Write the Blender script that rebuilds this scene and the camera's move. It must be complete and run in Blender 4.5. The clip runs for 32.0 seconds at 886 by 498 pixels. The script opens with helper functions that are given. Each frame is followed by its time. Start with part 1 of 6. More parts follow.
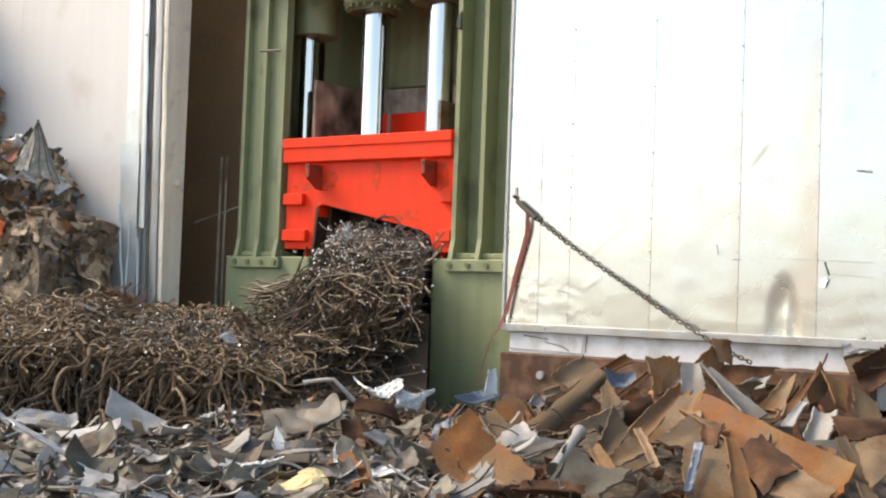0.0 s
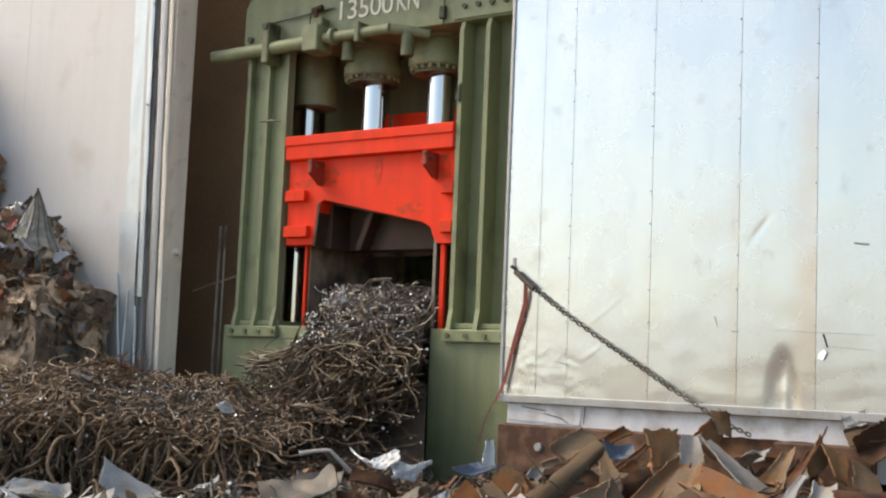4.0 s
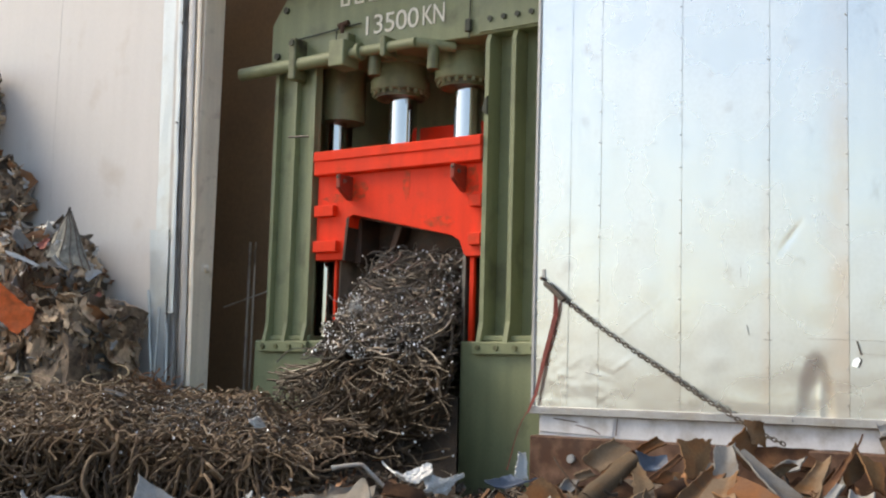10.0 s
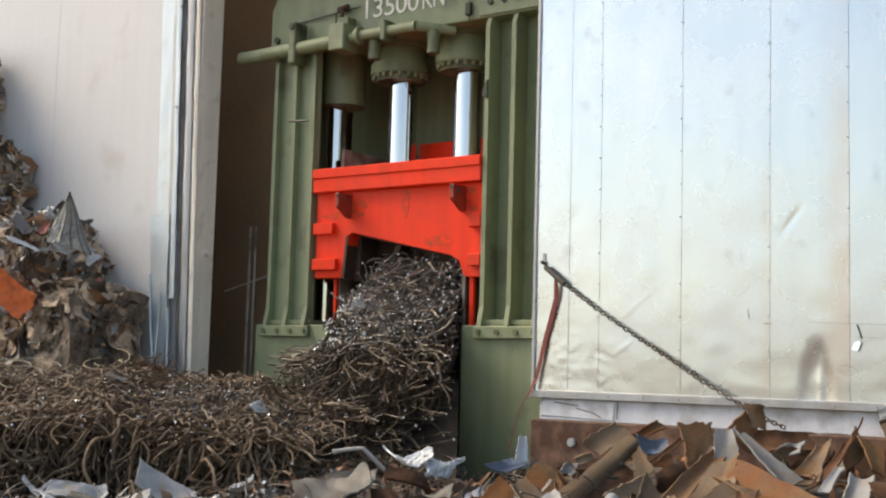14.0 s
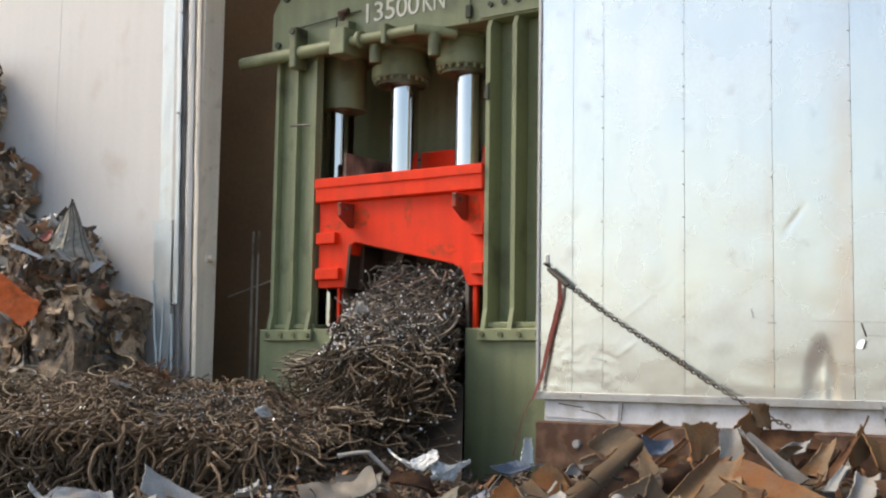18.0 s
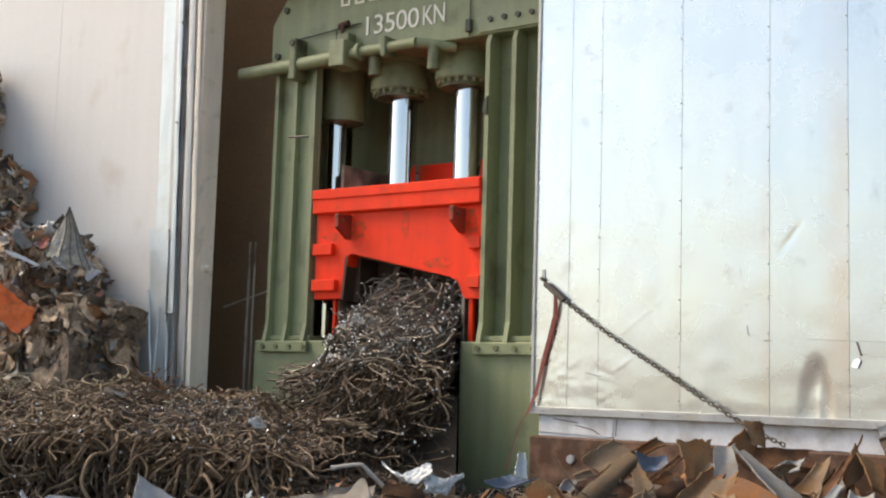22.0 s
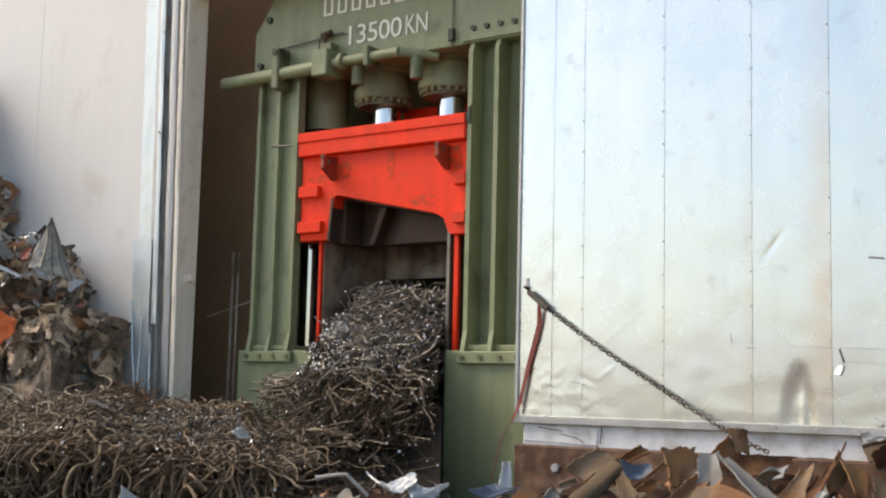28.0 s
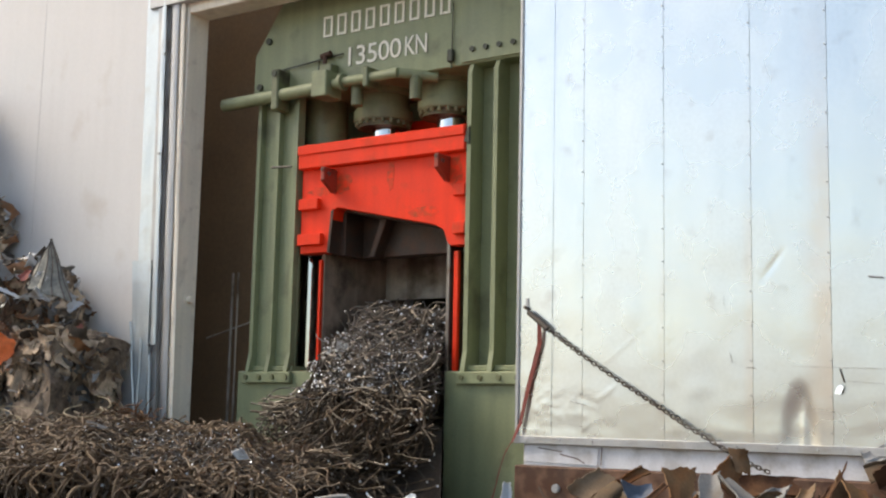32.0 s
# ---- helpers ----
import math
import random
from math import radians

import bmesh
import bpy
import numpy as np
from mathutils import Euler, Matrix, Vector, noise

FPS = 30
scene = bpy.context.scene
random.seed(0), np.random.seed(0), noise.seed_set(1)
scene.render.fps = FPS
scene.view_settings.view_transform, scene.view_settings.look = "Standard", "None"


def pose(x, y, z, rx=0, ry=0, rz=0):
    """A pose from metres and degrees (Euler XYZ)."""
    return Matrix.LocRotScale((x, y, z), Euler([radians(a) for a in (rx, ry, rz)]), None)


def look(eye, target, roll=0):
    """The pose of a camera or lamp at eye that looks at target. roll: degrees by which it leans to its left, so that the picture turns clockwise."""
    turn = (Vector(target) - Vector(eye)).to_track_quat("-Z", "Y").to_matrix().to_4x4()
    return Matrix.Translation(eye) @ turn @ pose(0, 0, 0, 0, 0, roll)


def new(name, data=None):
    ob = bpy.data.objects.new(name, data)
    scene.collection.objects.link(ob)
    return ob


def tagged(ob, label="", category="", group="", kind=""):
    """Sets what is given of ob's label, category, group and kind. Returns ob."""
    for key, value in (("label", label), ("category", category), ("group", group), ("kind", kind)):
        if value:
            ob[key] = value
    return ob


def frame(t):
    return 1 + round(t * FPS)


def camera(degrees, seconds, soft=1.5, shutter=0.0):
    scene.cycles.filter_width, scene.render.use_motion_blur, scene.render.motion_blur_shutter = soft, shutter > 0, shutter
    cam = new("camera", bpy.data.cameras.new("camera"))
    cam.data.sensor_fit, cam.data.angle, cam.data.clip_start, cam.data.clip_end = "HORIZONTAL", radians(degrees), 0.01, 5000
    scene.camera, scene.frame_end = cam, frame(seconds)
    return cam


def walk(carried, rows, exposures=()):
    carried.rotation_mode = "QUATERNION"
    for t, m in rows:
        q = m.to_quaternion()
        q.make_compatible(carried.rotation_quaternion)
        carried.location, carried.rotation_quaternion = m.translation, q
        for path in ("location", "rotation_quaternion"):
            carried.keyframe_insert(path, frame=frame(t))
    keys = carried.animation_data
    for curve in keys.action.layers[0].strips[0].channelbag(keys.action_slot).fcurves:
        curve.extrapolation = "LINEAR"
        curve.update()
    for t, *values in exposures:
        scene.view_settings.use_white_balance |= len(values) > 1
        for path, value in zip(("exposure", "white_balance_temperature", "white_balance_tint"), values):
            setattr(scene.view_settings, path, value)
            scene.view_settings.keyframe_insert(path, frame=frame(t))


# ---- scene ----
# ---- camera ----
EYE = (5.140, -8.578, 1.6)
TURNS = [
    (0, 2.34, -2.07, 33.78), (0.5, 2.79, -1.83, 33.48), (1, 2.51, -2.19, 33.62), (1.5, 2.59, -1.82, 33.12), (2, 2.81, -1.67, 33.06), (2.5, 3.08, -1.87, 32.75),
    (3, 3.93, -1.85, 33.08), (3.5, 5.55, -2.50, 33.72), (5.5, 5.75, -1.77, 33.23), (6, 5.78, -1.64, 33.39), (6.5, 5.52, -1.64, 33.35), (7, 5.40, -1.62, 33.33),
    (7.5, 5.40, -1.40, 33.54), (8, 5.51, -1.49, 33.46), (8.5, 6.01, -1.52, 33.67), (9, 6.13, -1.56, 33.84), (9.5, 5.93, -1.58, 34.14), (10, 6.16, -1.63, 35.11),
    (10.5, 6.62, -2.20, 35.51), (11, 6.88, -2.32, 35.62), (11.5, 6.86, -2.17, 35.53), (12, 6.82, -2.07, 35.45), (12.5, 6.31, -1.93, 35.22), (13, 5.91, -1.74, 35.02),
    (13.5, 5.78, -1.75, 35.09), (14, 5.42, -1.54, 35.14), (14.5, 5.28, -1.53, 35.18), (16.5, 5.71, -0.85, 35.51), (17, 5.69, -0.97, 35.55), (17.5, 5.59, -0.99, 35.41),
    (18, 5.55, -0.92, 35.34), (18.5, 5.26, -0.87, 35.14), (19, 5.32, -1.06, 35.06), (19.5, 5.46, -0.97, 35.31), (20, 5.48, -1.09, 35.31), (20.5, 6.24, -1.78, 35.47),
    (21, 6.30, -1.73, 35.46), (21.5, 6.35, -1.63, 35.39), (22, 6.17, -1.71, 35.10), (22.5, 6.22, -1.60, 35.04), (23, 6.47, -1.72, 35.10), (23.5, 6.49, -1.53, 35.09),
    (24, 6.52, -1.64, 34.96), (24.5, 6.49, -1.57, 34.81), (25, 6.61, -1.58, 34.75), (25.5, 6.51, -1.38, 34.71), (27.5, 6.56, -1.47, 34.53), (28, 6.61, -1.38, 34.37),
    (28.5, 6.71, -1.21, 34.30), (29, 6.64, -1.02, 34.51), (29.5, 6.44, -1.13, 34.46), (30, 6.64, -1.11, 34.66), (30.5, 6.68, -0.98, 34.45), (31, 7.09, -1.11, 34.19),
    (31.5, 7.39, -1.12, 34.19), (32, 7.56, -1.25, 34.37),
]
EXPOSURES = [(0, 1.43, 8000, 10), (1, 1.26, 8000, 10), (2, 1.23, 7950, 10), (3.5, 1.01, 7900, 10), (6, 0.96, 7700, 10), (18, 0.98, 7700, 10), (23, 1.05, 7800, 10), (26, 1.01, 7700, 10), (32, 0.98, 7600, 10)]
RAM_PATH = [(0, 2.76), (1.0, 2.765), (1.5, 2.874), (2, 3.015), (2.5, 3.141), (3, 3.295), (3.5, 3.409), (4.3, 3.484), (5.5, 3.49), (9, 3.486), (9.5, 3.479),
            (10, 3.469), (10.5, 3.414), (11, 3.313), (11.5, 3.249), (12, 3.230), (12.5, 3.196), (13, 3.174), (14, 3.141), (14.5, 3.125), (16.5, 3.092), (20, 3.087),
            (24, 3.092), (25.5, 3.108), (26.3, 3.24), (27.5, 3.636), (28, 3.752), (28.5, 3.821), (29, 3.829), (32, 3.835)]
PRESSED_PATH = [(0, 0.24, 0.03), (1.0, 0.24, 0.035), (1.5, 0.23, 0.08), (2, 0.22, 0.12), (2.6, 0.21, 0.115), (3.5, 0.2, 0.085), (5.5, 0.16, 0.095), (8, 0.155, 0.11), (8.5, 0.08, 0.115), (9, -0.02, 0.124),
                (10, -0.03, 0.12), (10.5, -0.02, 0.11), (11, -0.03, 0.08), (11.5, -0.03, 0.05), (12, -0.03, 0.04), (13, -0.02, 0.017), (14.5, 0, 0), (25, 0, 0), (28, 0, 0.015), (32, 0.02, 0.04)]
FED_PATH = [(0, 1.5, -0.55), (6.5, 1.5, -0.5), (7.2, 0.9, -0.2), (8, 0.35, 0.12), (9, 0.03, 0.21), (10, 0, 0.20), (10.5, 0, 0.18), (11, 0, 0.12), (11.5, 0, 0.08), (12, 0, 0.06), (13, 0, 0.01),
            (14.5, 0, -0.03), (17, 0, -0.06), (26, 0, -0.06), (28, 0, -0.05), (32, 0, -0.04)]

cam = camera(39.7, 32.0, soft=2.2)
walk(cam, [(t, pose(*EYE, 90 + p, r, y)) for t, p, r, y in TURNS], exposures=EXPOSURES)

# ---- world, sun ----
SUN_EL, SUN_AZ = radians(46), radians(248)
world = bpy.data.worlds.new("sky")
scene.world = world
world.use_nodes = True
wn = world.node_tree
sky = wn.nodes.new("ShaderNodeTexSky")
sky.sky_type, sky.sun_disc = "NISHITA", False
sky.sun_elevation, sky.sun_rotation = SUN_EL, SUN_AZ
sky.dust_density, sky.air_density, sky.ozone_density = 1.6, 1.0, 1.2
wn.links.new(sky.outputs["Color"], wn.nodes["Background"].inputs["Color"])
wn.nodes["Background"].inputs["Strength"].default_value = 0.15
lamp = bpy.data.lights.new("sun", "SUN")
lamp.energy, lamp.angle, lamp.color = 1.75, radians(30), (1.0, 0.92, 0.80)
sun = new("sun", lamp)
sun_dir = Vector((math.sin(SUN_AZ) * math.cos(SUN_EL), math.cos(SUN_AZ) * math.cos(SUN_EL), math.sin(SUN_EL)))
sun.matrix_world = look(tuple(sun_dir * 30), (0, 0, 0))

# ---- materials ----
def mat(name, base, rough=0.6, metal=0.0, vary=0.25, scale=6.0, fine=60.0, bump=0.15, tint=None, tint_at=0.6, tint_scale=3.0,
        rough_vary=0.15, per_object=0.0, per_island=0.0, streak=0.0, spec=0.5, coat=0.0, tint_soft=0.12, tint_amount=1.0, dist=0.01):
    """Procedural paint, metal or dirt: two scales of mottling, a second colour in stains, fine relief."""
    m = bpy.data.materials.new(name)
    m.use_nodes = True
    nt = m.node_tree
    n, l = nt.nodes, nt.links
    b = n["Principled BSDF"]
    b.inputs["Metallic"].default_value = metal
    b.inputs["Specular IOR Level"].default_value = spec
    b.inputs["Coat Weight"].default_value = coat
    tc = n.new("ShaderNodeTexCoord")
    where = tc.outputs["Object"]
    if per_object:
        who, shift = n.new("ShaderNodeObjectInfo"), n.new("ShaderNodeVectorMath")
        shift.operation = "MULTIPLY_ADD"
        l.new(who.outputs["Random"], shift.inputs[0])
        shift.inputs[1].default_value = (37.0, 53.0, 71.0)
        l.new(tc.outputs["Object"], shift.inputs[2])
        where = shift.outputs["Vector"]
    def tex(s, det=5.0, stretch=None):
        t = n.new("ShaderNodeTexNoise")
        t.inputs["Scale"].default_value, t.inputs["Detail"].default_value = s, det
        if stretch:
            mp = n.new("ShaderNodeMapping")
            mp.inputs["Scale"].default_value = stretch
            l.new(where, mp.inputs["Vector"])
            l.new(mp.outputs["Vector"], t.inputs["Vector"])
        else:
            l.new(where, t.inputs["Vector"])
        return t.outputs["Fac"]
    def ramp(f, lo, hi, a=0.3, c=0.7):
        r = n.new("ShaderNodeMapRange")
        for k, v in zip(("From Min", "From Max", "To Min", "To Max"), (a, c, lo, hi)):
            r.inputs[k].default_value = v
        l.new(f, r.inputs["Value"])
        return r.outputs["Result"]
    def mul(x, y):
        k = n.new("ShaderNodeMath")
        k.operation = "MULTIPLY"
        l.new(x, k.inputs[0])
        l.new(y, k.inputs[1])
        return k.outputs["Value"]
    big, small = tex(scale), tex(fine, 3.0)
    val = mul(ramp(big, 1 - vary, 1 + vary), ramp(small, 1 - vary * 0.5, 1 + vary * 0.5))
    if per_object:
        oi = n.new("ShaderNodeObjectInfo")
        val = mul(val, ramp(oi.outputs["Random"], 1 - per_object, 1 + per_object, 0, 1))
    if per_island:
        gi = n.new("ShaderNodeNewGeometry")
        val = mul(val, ramp(gi.outputs["Random Per Island"], 1 - per_island, 1 + per_island, 0, 1))
    if streak:
        val = mul(val, ramp(tex(9.0, 4.0, (1, 1, 0.06)), 1 - streak, 1 + streak * 0.5))
    col = n.new("ShaderNodeMix")
    col.data_type = "RGBA"
    col.inputs["A"].default_value = (*base, 1)
    col.inputs["B"].default_value = (*(tint or base), 1)
    if tint:
        st = tex(tint_scale, 6.0)
        l.new(ramp(st, 0, tint_amount, tint_at - tint_soft, tint_at + tint_soft), col.inputs["Factor"])
    else:
        col.inputs["Factor"].default_value = 0
    hsv = n.new("ShaderNodeHueSaturation")
    l.new(col.outputs["Result"], hsv.inputs["Color"])
    l.new(val, hsv.inputs["Value"])
    l.new(hsv.outputs["Color"], b.inputs["Base Color"])
    l.new(ramp(big, max(0.02, rough - rough_vary), min(1, rough + rough_vary)), b.inputs["Roughness"])
    if bump:
        bp = n.new("ShaderNodeBump")
        bp.inputs["Strength"].default_value, bp.inputs["Distance"].default_value = bump, dist
        l.new(small, bp.inputs["Height"])
        l.new(bp.outputs["Normal"], b.inputs["Normal"])
    return m


ALU = mat("aluminium_cladding", (0.578, 0.612, 0.622), 0.27, 1.0, 0.05, 1.4, 34, 0.05, (0.36, 0.34, 0.33), 0.68, 5.0, 0.06, streak=0.015, tint_amount=0.38, tint_soft=0.08)
ALU_TRIM = mat("galvanised_trim", (0.41, 0.415, 0.42), 0.5, 0.5, 0.12, 3, 40, 0.1, (0.35, 0.33, 0.3), 0.66, 4, 0.1, streak=0.1)
def seam_reflection(m, seams, colour):
    """Warm reflection painted as brownish bands along upright seams: (x, width, strength, top)."""
    n, l = m.node_tree.nodes, m.node_tree.links
    b = n["Principled BSDF"]
    before = b.inputs["Base Color"].links[0].from_socket
    tc, sep, nz = n.new("ShaderNodeTexCoord"), n.new("ShaderNodeSeparateXYZ"), n.new("ShaderNodeTexNoise")
    l.new(tc.outputs["Object"], sep.inputs["Vector"])
    l.new(tc.outputs["Object"], nz.inputs["Vector"])
    nz.inputs["Scale"].default_value = 3.0
    for x, width, strength, top in seams:
        def ranged(sock, a, c, lo, hi):
            r = n.new("ShaderNodeMapRange")
            r.interpolation_type = "SMOOTHSTEP"
            for k, v in zip(("From Min", "From Max", "To Min", "To Max"), (a, c, lo, hi)):
                r.inputs[k].default_value = v
            l.new(sock, r.inputs["Value"])
            return r.outputs["Result"]
        f = ranged(sep.outputs["X"], x - width, x - 0.01, 0.0, strength)
        for g in (ranged(sep.outputs["X"], x - 0.004, x + 0.004, 1.0, 0.0), ranged(sep.outputs["Z"], top - 2.6, top, 1.0, 0.0), ranged(nz.outputs["Fac"], 0.3, 0.65, 0.45, 1.0)):
            k = n.new("ShaderNodeMath")
            k.operation = "MULTIPLY"
            l.new(f, k.inputs[0])
            l.new(g, k.inputs[1])
            f = k.outputs["Value"]
        mx = n.new("ShaderNodeMix")
        mx.data_type = "RGBA"
        l.new(f, mx.inputs["Factor"])
        l.new(before, mx.inputs["A"])
        mx.inputs["B"].default_value = (*colour, 1)
        before = mx.outputs["Result"]
    l.new(before, b.inputs["Base Color"])


seam_reflection(ALU, [(2.54, 0.26, 0.62, 5.6), (1.97, 0.10, 0.32, 4.6), (1.28, 0.08, 0.2, 4.0)], (0.56, 0.45, 0.37))
FOIL_SHEET = mat("thin_foil_sheet", (0.56, 0.62, 0.645), 0.36, 0.30, 0.06, 2.5, 40, 0.08, (0.42, 0.40, 0.36), 0.66, 5, 0.08, streak=0.06, tint_amount=0.6)
STEEL_TRIM = mat("dull_dark_trim", (0.16, 0.155, 0.15), 0.6, 0.4, 0.2, 4, 50, 0.1, (0.08, 0.07, 0.06), 0.6, 5, streak=0.2)
RIVET = mat("rivet_metal", (0.36, 0.36, 0.37), 0.5, 0.8)
WHITE_PANEL = mat("white_panel", (0.612, 0.608, 0.604), 0.5, 0.0, 0.03, 0.8, 25, 0.03, (0.5, 0.46, 0.42), 0.72, 2.0, streak=0.02)
WHITE_JAMB = mat("white_jamb", (0.86, 0.79, 0.67), 0.6, 0.0, 0.06, 2, 30, 0.1, (0.4, 0.33, 0.26), 0.70, 6, streak=0.10, tint_amount=0.7)
CONCRETE = mat("painted_concrete", (0.66, 0.66, 0.68), 0.8, 0.0, 0.1, 3, 50, 0.3, (0.36, 0.33, 0.3), 0.62, 4, streak=0.1)
BROWN_STEEL = mat("brown_primer", (0.064, 0.027, 0.014), 0.75, 0.0, 0.2, 4, 60, 0.2, (0.2, 0.11, 0.07), 0.6, 5)
GREEN = mat("green_paint", (0.226, 0.256, 0.142), 0.5, 0.0, 0.1, 2.0, 40, 0.08, (0.085, 0.075, 0.045), 0.68, 3.5, 0.1, streak=0.12, tint_amount=0.7)
GREEN_DARK = mat("oily_green_paint", (0.165, 0.18, 0.084), 0.45, 0.0, 0.2, 4, 50, 0.15, (0.04, 0.034, 0.022), 0.55, 4, streak=0.15)
RED = mat("red_paint", (0.86, 0.042, 0.011), 0.55, 0.0, 0.08, 2.5, 45, 0.06, (0.34, 0.06, 0.02), 0.68, 3.0, 0.1, streak=0.09, tint_amount=0.7, spec=0.25)
RED_DIRTY = mat("worn_red_paint", (0.30, 0.034, 0.016), 0.5, 0.0, 0.2, 4, 45, 0.1, (0.08, 0.03, 0.02), 0.58, 5)
RED_GRIMY = mat("grimy_red_paint", (0.80, 0.044, 0.012), 0.6, 0.0, 0.15, 9, 60, 0.1, (0.42, 0.06, 0.02), 0.54, 13, spec=0.25)
CHROME = mat("chrome_rod", (0.58, 0.59, 0.61), 0.06, 1.0, 0.03, 2, 80, 0.0, rough_vary=0.02)
GATE = mat("streaked_grey_steel", (0.50, 0.45, 0.39), 0.6, 0.2, 0.15, 3, 50, 0.1, (0.16, 0.12, 0.09), 0.55, 3, streak=0.35)
STEEL = mat("worn_steel", (0.22, 0.20, 0.18), 0.5, 0.8, 0.25, 5, 60, 0.2, (0.1, 0.055, 0.03), 0.6, 5, streak=0.3)
BLADE = mat("dark_steel_and_shade", (0.062, 0.042, 0.032), 0.55, 0.3, 0.3, 6, 70, 0.3, (0.09, 0.045, 0.028), 0.55, 7)
CHAMBER = mat("stained_chamber_steel", (0.33, 0.25, 0.19), 0.7, 0.1, 0.25, 4, 60, 0.2, (0.06, 0.042, 0.03), 0.55, 3, streak=0.25)
BOLT = mat("dark_bolt", (0.05, 0.055, 0.04), 0.5, 0.4)
LETTER = mat("cream_lettering", (0.78, 0.76, 0.66), 0.6, 0.0, 0.05, 20, 90, 0.0)
DARK_WALL = mat("dark_hall_wall", (0.225, 0.145, 0.084), 0.85, 0.0, 0.15, 1.5, 20, 0.1)
HALL_FLOOR = mat("hall_floor", (0.22, 0.18, 0.14), 0.9, 0.0, 0.2, 2, 30, 0.2)
GROUND = mat("yard_ground", (0.270, 0.185, 0.149), 0.95, 0.0, 0.25, 0.3, 12, 0.4, (0.12, 0.095, 0.07), 0.55, 0.6)
DIRT = mat("scrap_dirt", (0.055, 0.040, 0.029), 0.95, 0.0, 0.45, 5, 55, 0.8, (0.15, 0.125, 0.105), 0.56, 11, dist=0.03)
BALE = mat("bale_core", (0.24, 0.18, 0.13), 0.95, 0.0, 0.4, 8, 40, 0.8, (0.08, 0.06, 0.045), 0.55, 7, dist=0.03)
BALE_TAN = mat("bale_tan_shred", (0.41, 0.315, 0.225), 0.85, 0.0, 0.25, 8, 60, 0.3, (0.13, 0.085, 0.052), 0.56, 7, per_island=0.6)
CORE = mat("gap_shade_core", (0.04, 0.028, 0.019), 0.95, 0.0, 0.4, 8, 60, 0.8, dist=0.03)
WIRE = mat("dirty_cable", (0.120, 0.079, 0.044), 0.6, 0.0, 0.2, 12, 90, 0.2, (0.09, 0.055, 0.035), 0.55, 14, per_island=0.55)
WIRE_DARK = mat("dark_oily_cable", (0.140, 0.118, 0.099), 0.45, 0.25, 0.2, 12, 90, 0.2, (0.3, 0.27, 0.24), 0.66, 14, per_island=0.55)
# Oily brown, darkened further: the spill's shade is put into this colour.
WIRE_OILY_SHADE = mat("oily_shaded_cable", (0.040, 0.026, 0.015), 0.5, 0.05, 0.2, 12, 90, 0.2, (0.14, 0.098, 0.062), 0.64, 12, per_island=0.6)
WIRE_PALE = mat("pale_cable", (0.24, 0.195, 0.12), 0.55, 0.0, 0.2, 12, 90, 0.1, (0.2, 0.14, 0.09), 0.6, 9)
# Near-white, hardly metal: the glint of cut ends is put into the colour.
WIRE_END = mat("cut_end_glint", (0.78, 0.80, 0.84), 0.40, 0.15, 0.1, 20, 90, 0.0)
RUST = mat("rusted_tan_sheet", (0.122, 0.069, 0.034), 0.66, 0.0, 0.3, 5, 55, 0.25, (0.140, 0.054, 0.017), 0.54, 2.6, per_object=0.34, tint_soft=0.09, spec=0.22)
RUST_ORANGE = mat("orange_rust_sheet", (0.122, 0.045, 0.013), 0.66, 0.0, 0.3, 5, 60, 0.25, (0.145, 0.085, 0.04), 0.57, 2.6, per_object=0.3, tint_soft=0.10, spec=0.22)
RUST_DARK = mat("dark_rust_sheet", (0.056, 0.025, 0.013), 0.75, 0.0, 0.3, 6, 60, 0.3, (0.13, 0.062, 0.03), 0.57, 5.0, per_object=0.3, spec=0.22)
TAN = mat("pale_tan_sheet", (0.178, 0.124, 0.080), 0.7, 0.0, 0.25, 5, 55, 0.25, (0.13, 0.062, 0.022), 0.57, 3.2, per_object=0.3, tint_soft=0.09, spec=0.22)
TAN_GREY = mat("faded_grey_tan_sheet", (0.095, 0.066, 0.041), 0.66, 0.0, 0.25, 6, 55, 0.2, (0.11, 0.066, 0.035), 0.57, 5.5, per_object=0.4, tint_soft=0.07, spec=0.22)
GREY_GREEN = mat("faded_grey_green_sheet", (0.125, 0.117, 0.096), 0.66, 0.0, 0.3, 6, 55, 0.3, (0.075, 0.060, 0.045), 0.56, 5.5, per_object=0.45, tint_soft=0.07, spec=0.22)
PALE = mat("pale_grey_sheet", (0.262, 0.266, 0.268), 0.55, 0.1, 0.2, 6, 60, 0.2, (0.2, 0.17, 0.14), 0.58, 6, per_object=0.5, per_island=0.35, spec=0.22)
FOIL = mat("crumpled_foil", (0.50, 0.52, 0.53), 0.5, 0.3, 0.15, 8, 60, 0.2, (0.3, 0.28, 0.27), 0.64, 8, per_object=0.15)
SHRED_TAN = mat("tan_shred", (0.145, 0.115, 0.084), 0.85, 0.0, 0.2, 8, 60, 0.3, (0.16, 0.1, 0.06), 0.56, 9, per_island=0.5)
SHRED_GREY = mat("grey_shred", (0.12, 0.115, 0.106), 0.6, 0.3, 0.25, 8, 60, 0.3, (0.1, 0.082, 0.068), 0.56, 9, per_object=0.4, per_island=0.55)
DULL_GREY = mat("dull_grey_sheet", (0.085, 0.083, 0.077), 0.55, 0.2, 0.25, 7, 60, 0.25, (0.085, 0.068, 0.055), 0.56, 8, per_object=0.35)
SHRED_DARK = mat("dark_shred", (0.085, 0.066, 0.05), 0.8, 0.0, 0.3, 8, 60, 0.3, per_island=0.6)
SHRED_RUST = mat("rust_shred", (0.20, 0.1, 0.05), 0.8, 0.0, 0.3, 8, 60, 0.3, per_island=0.5)
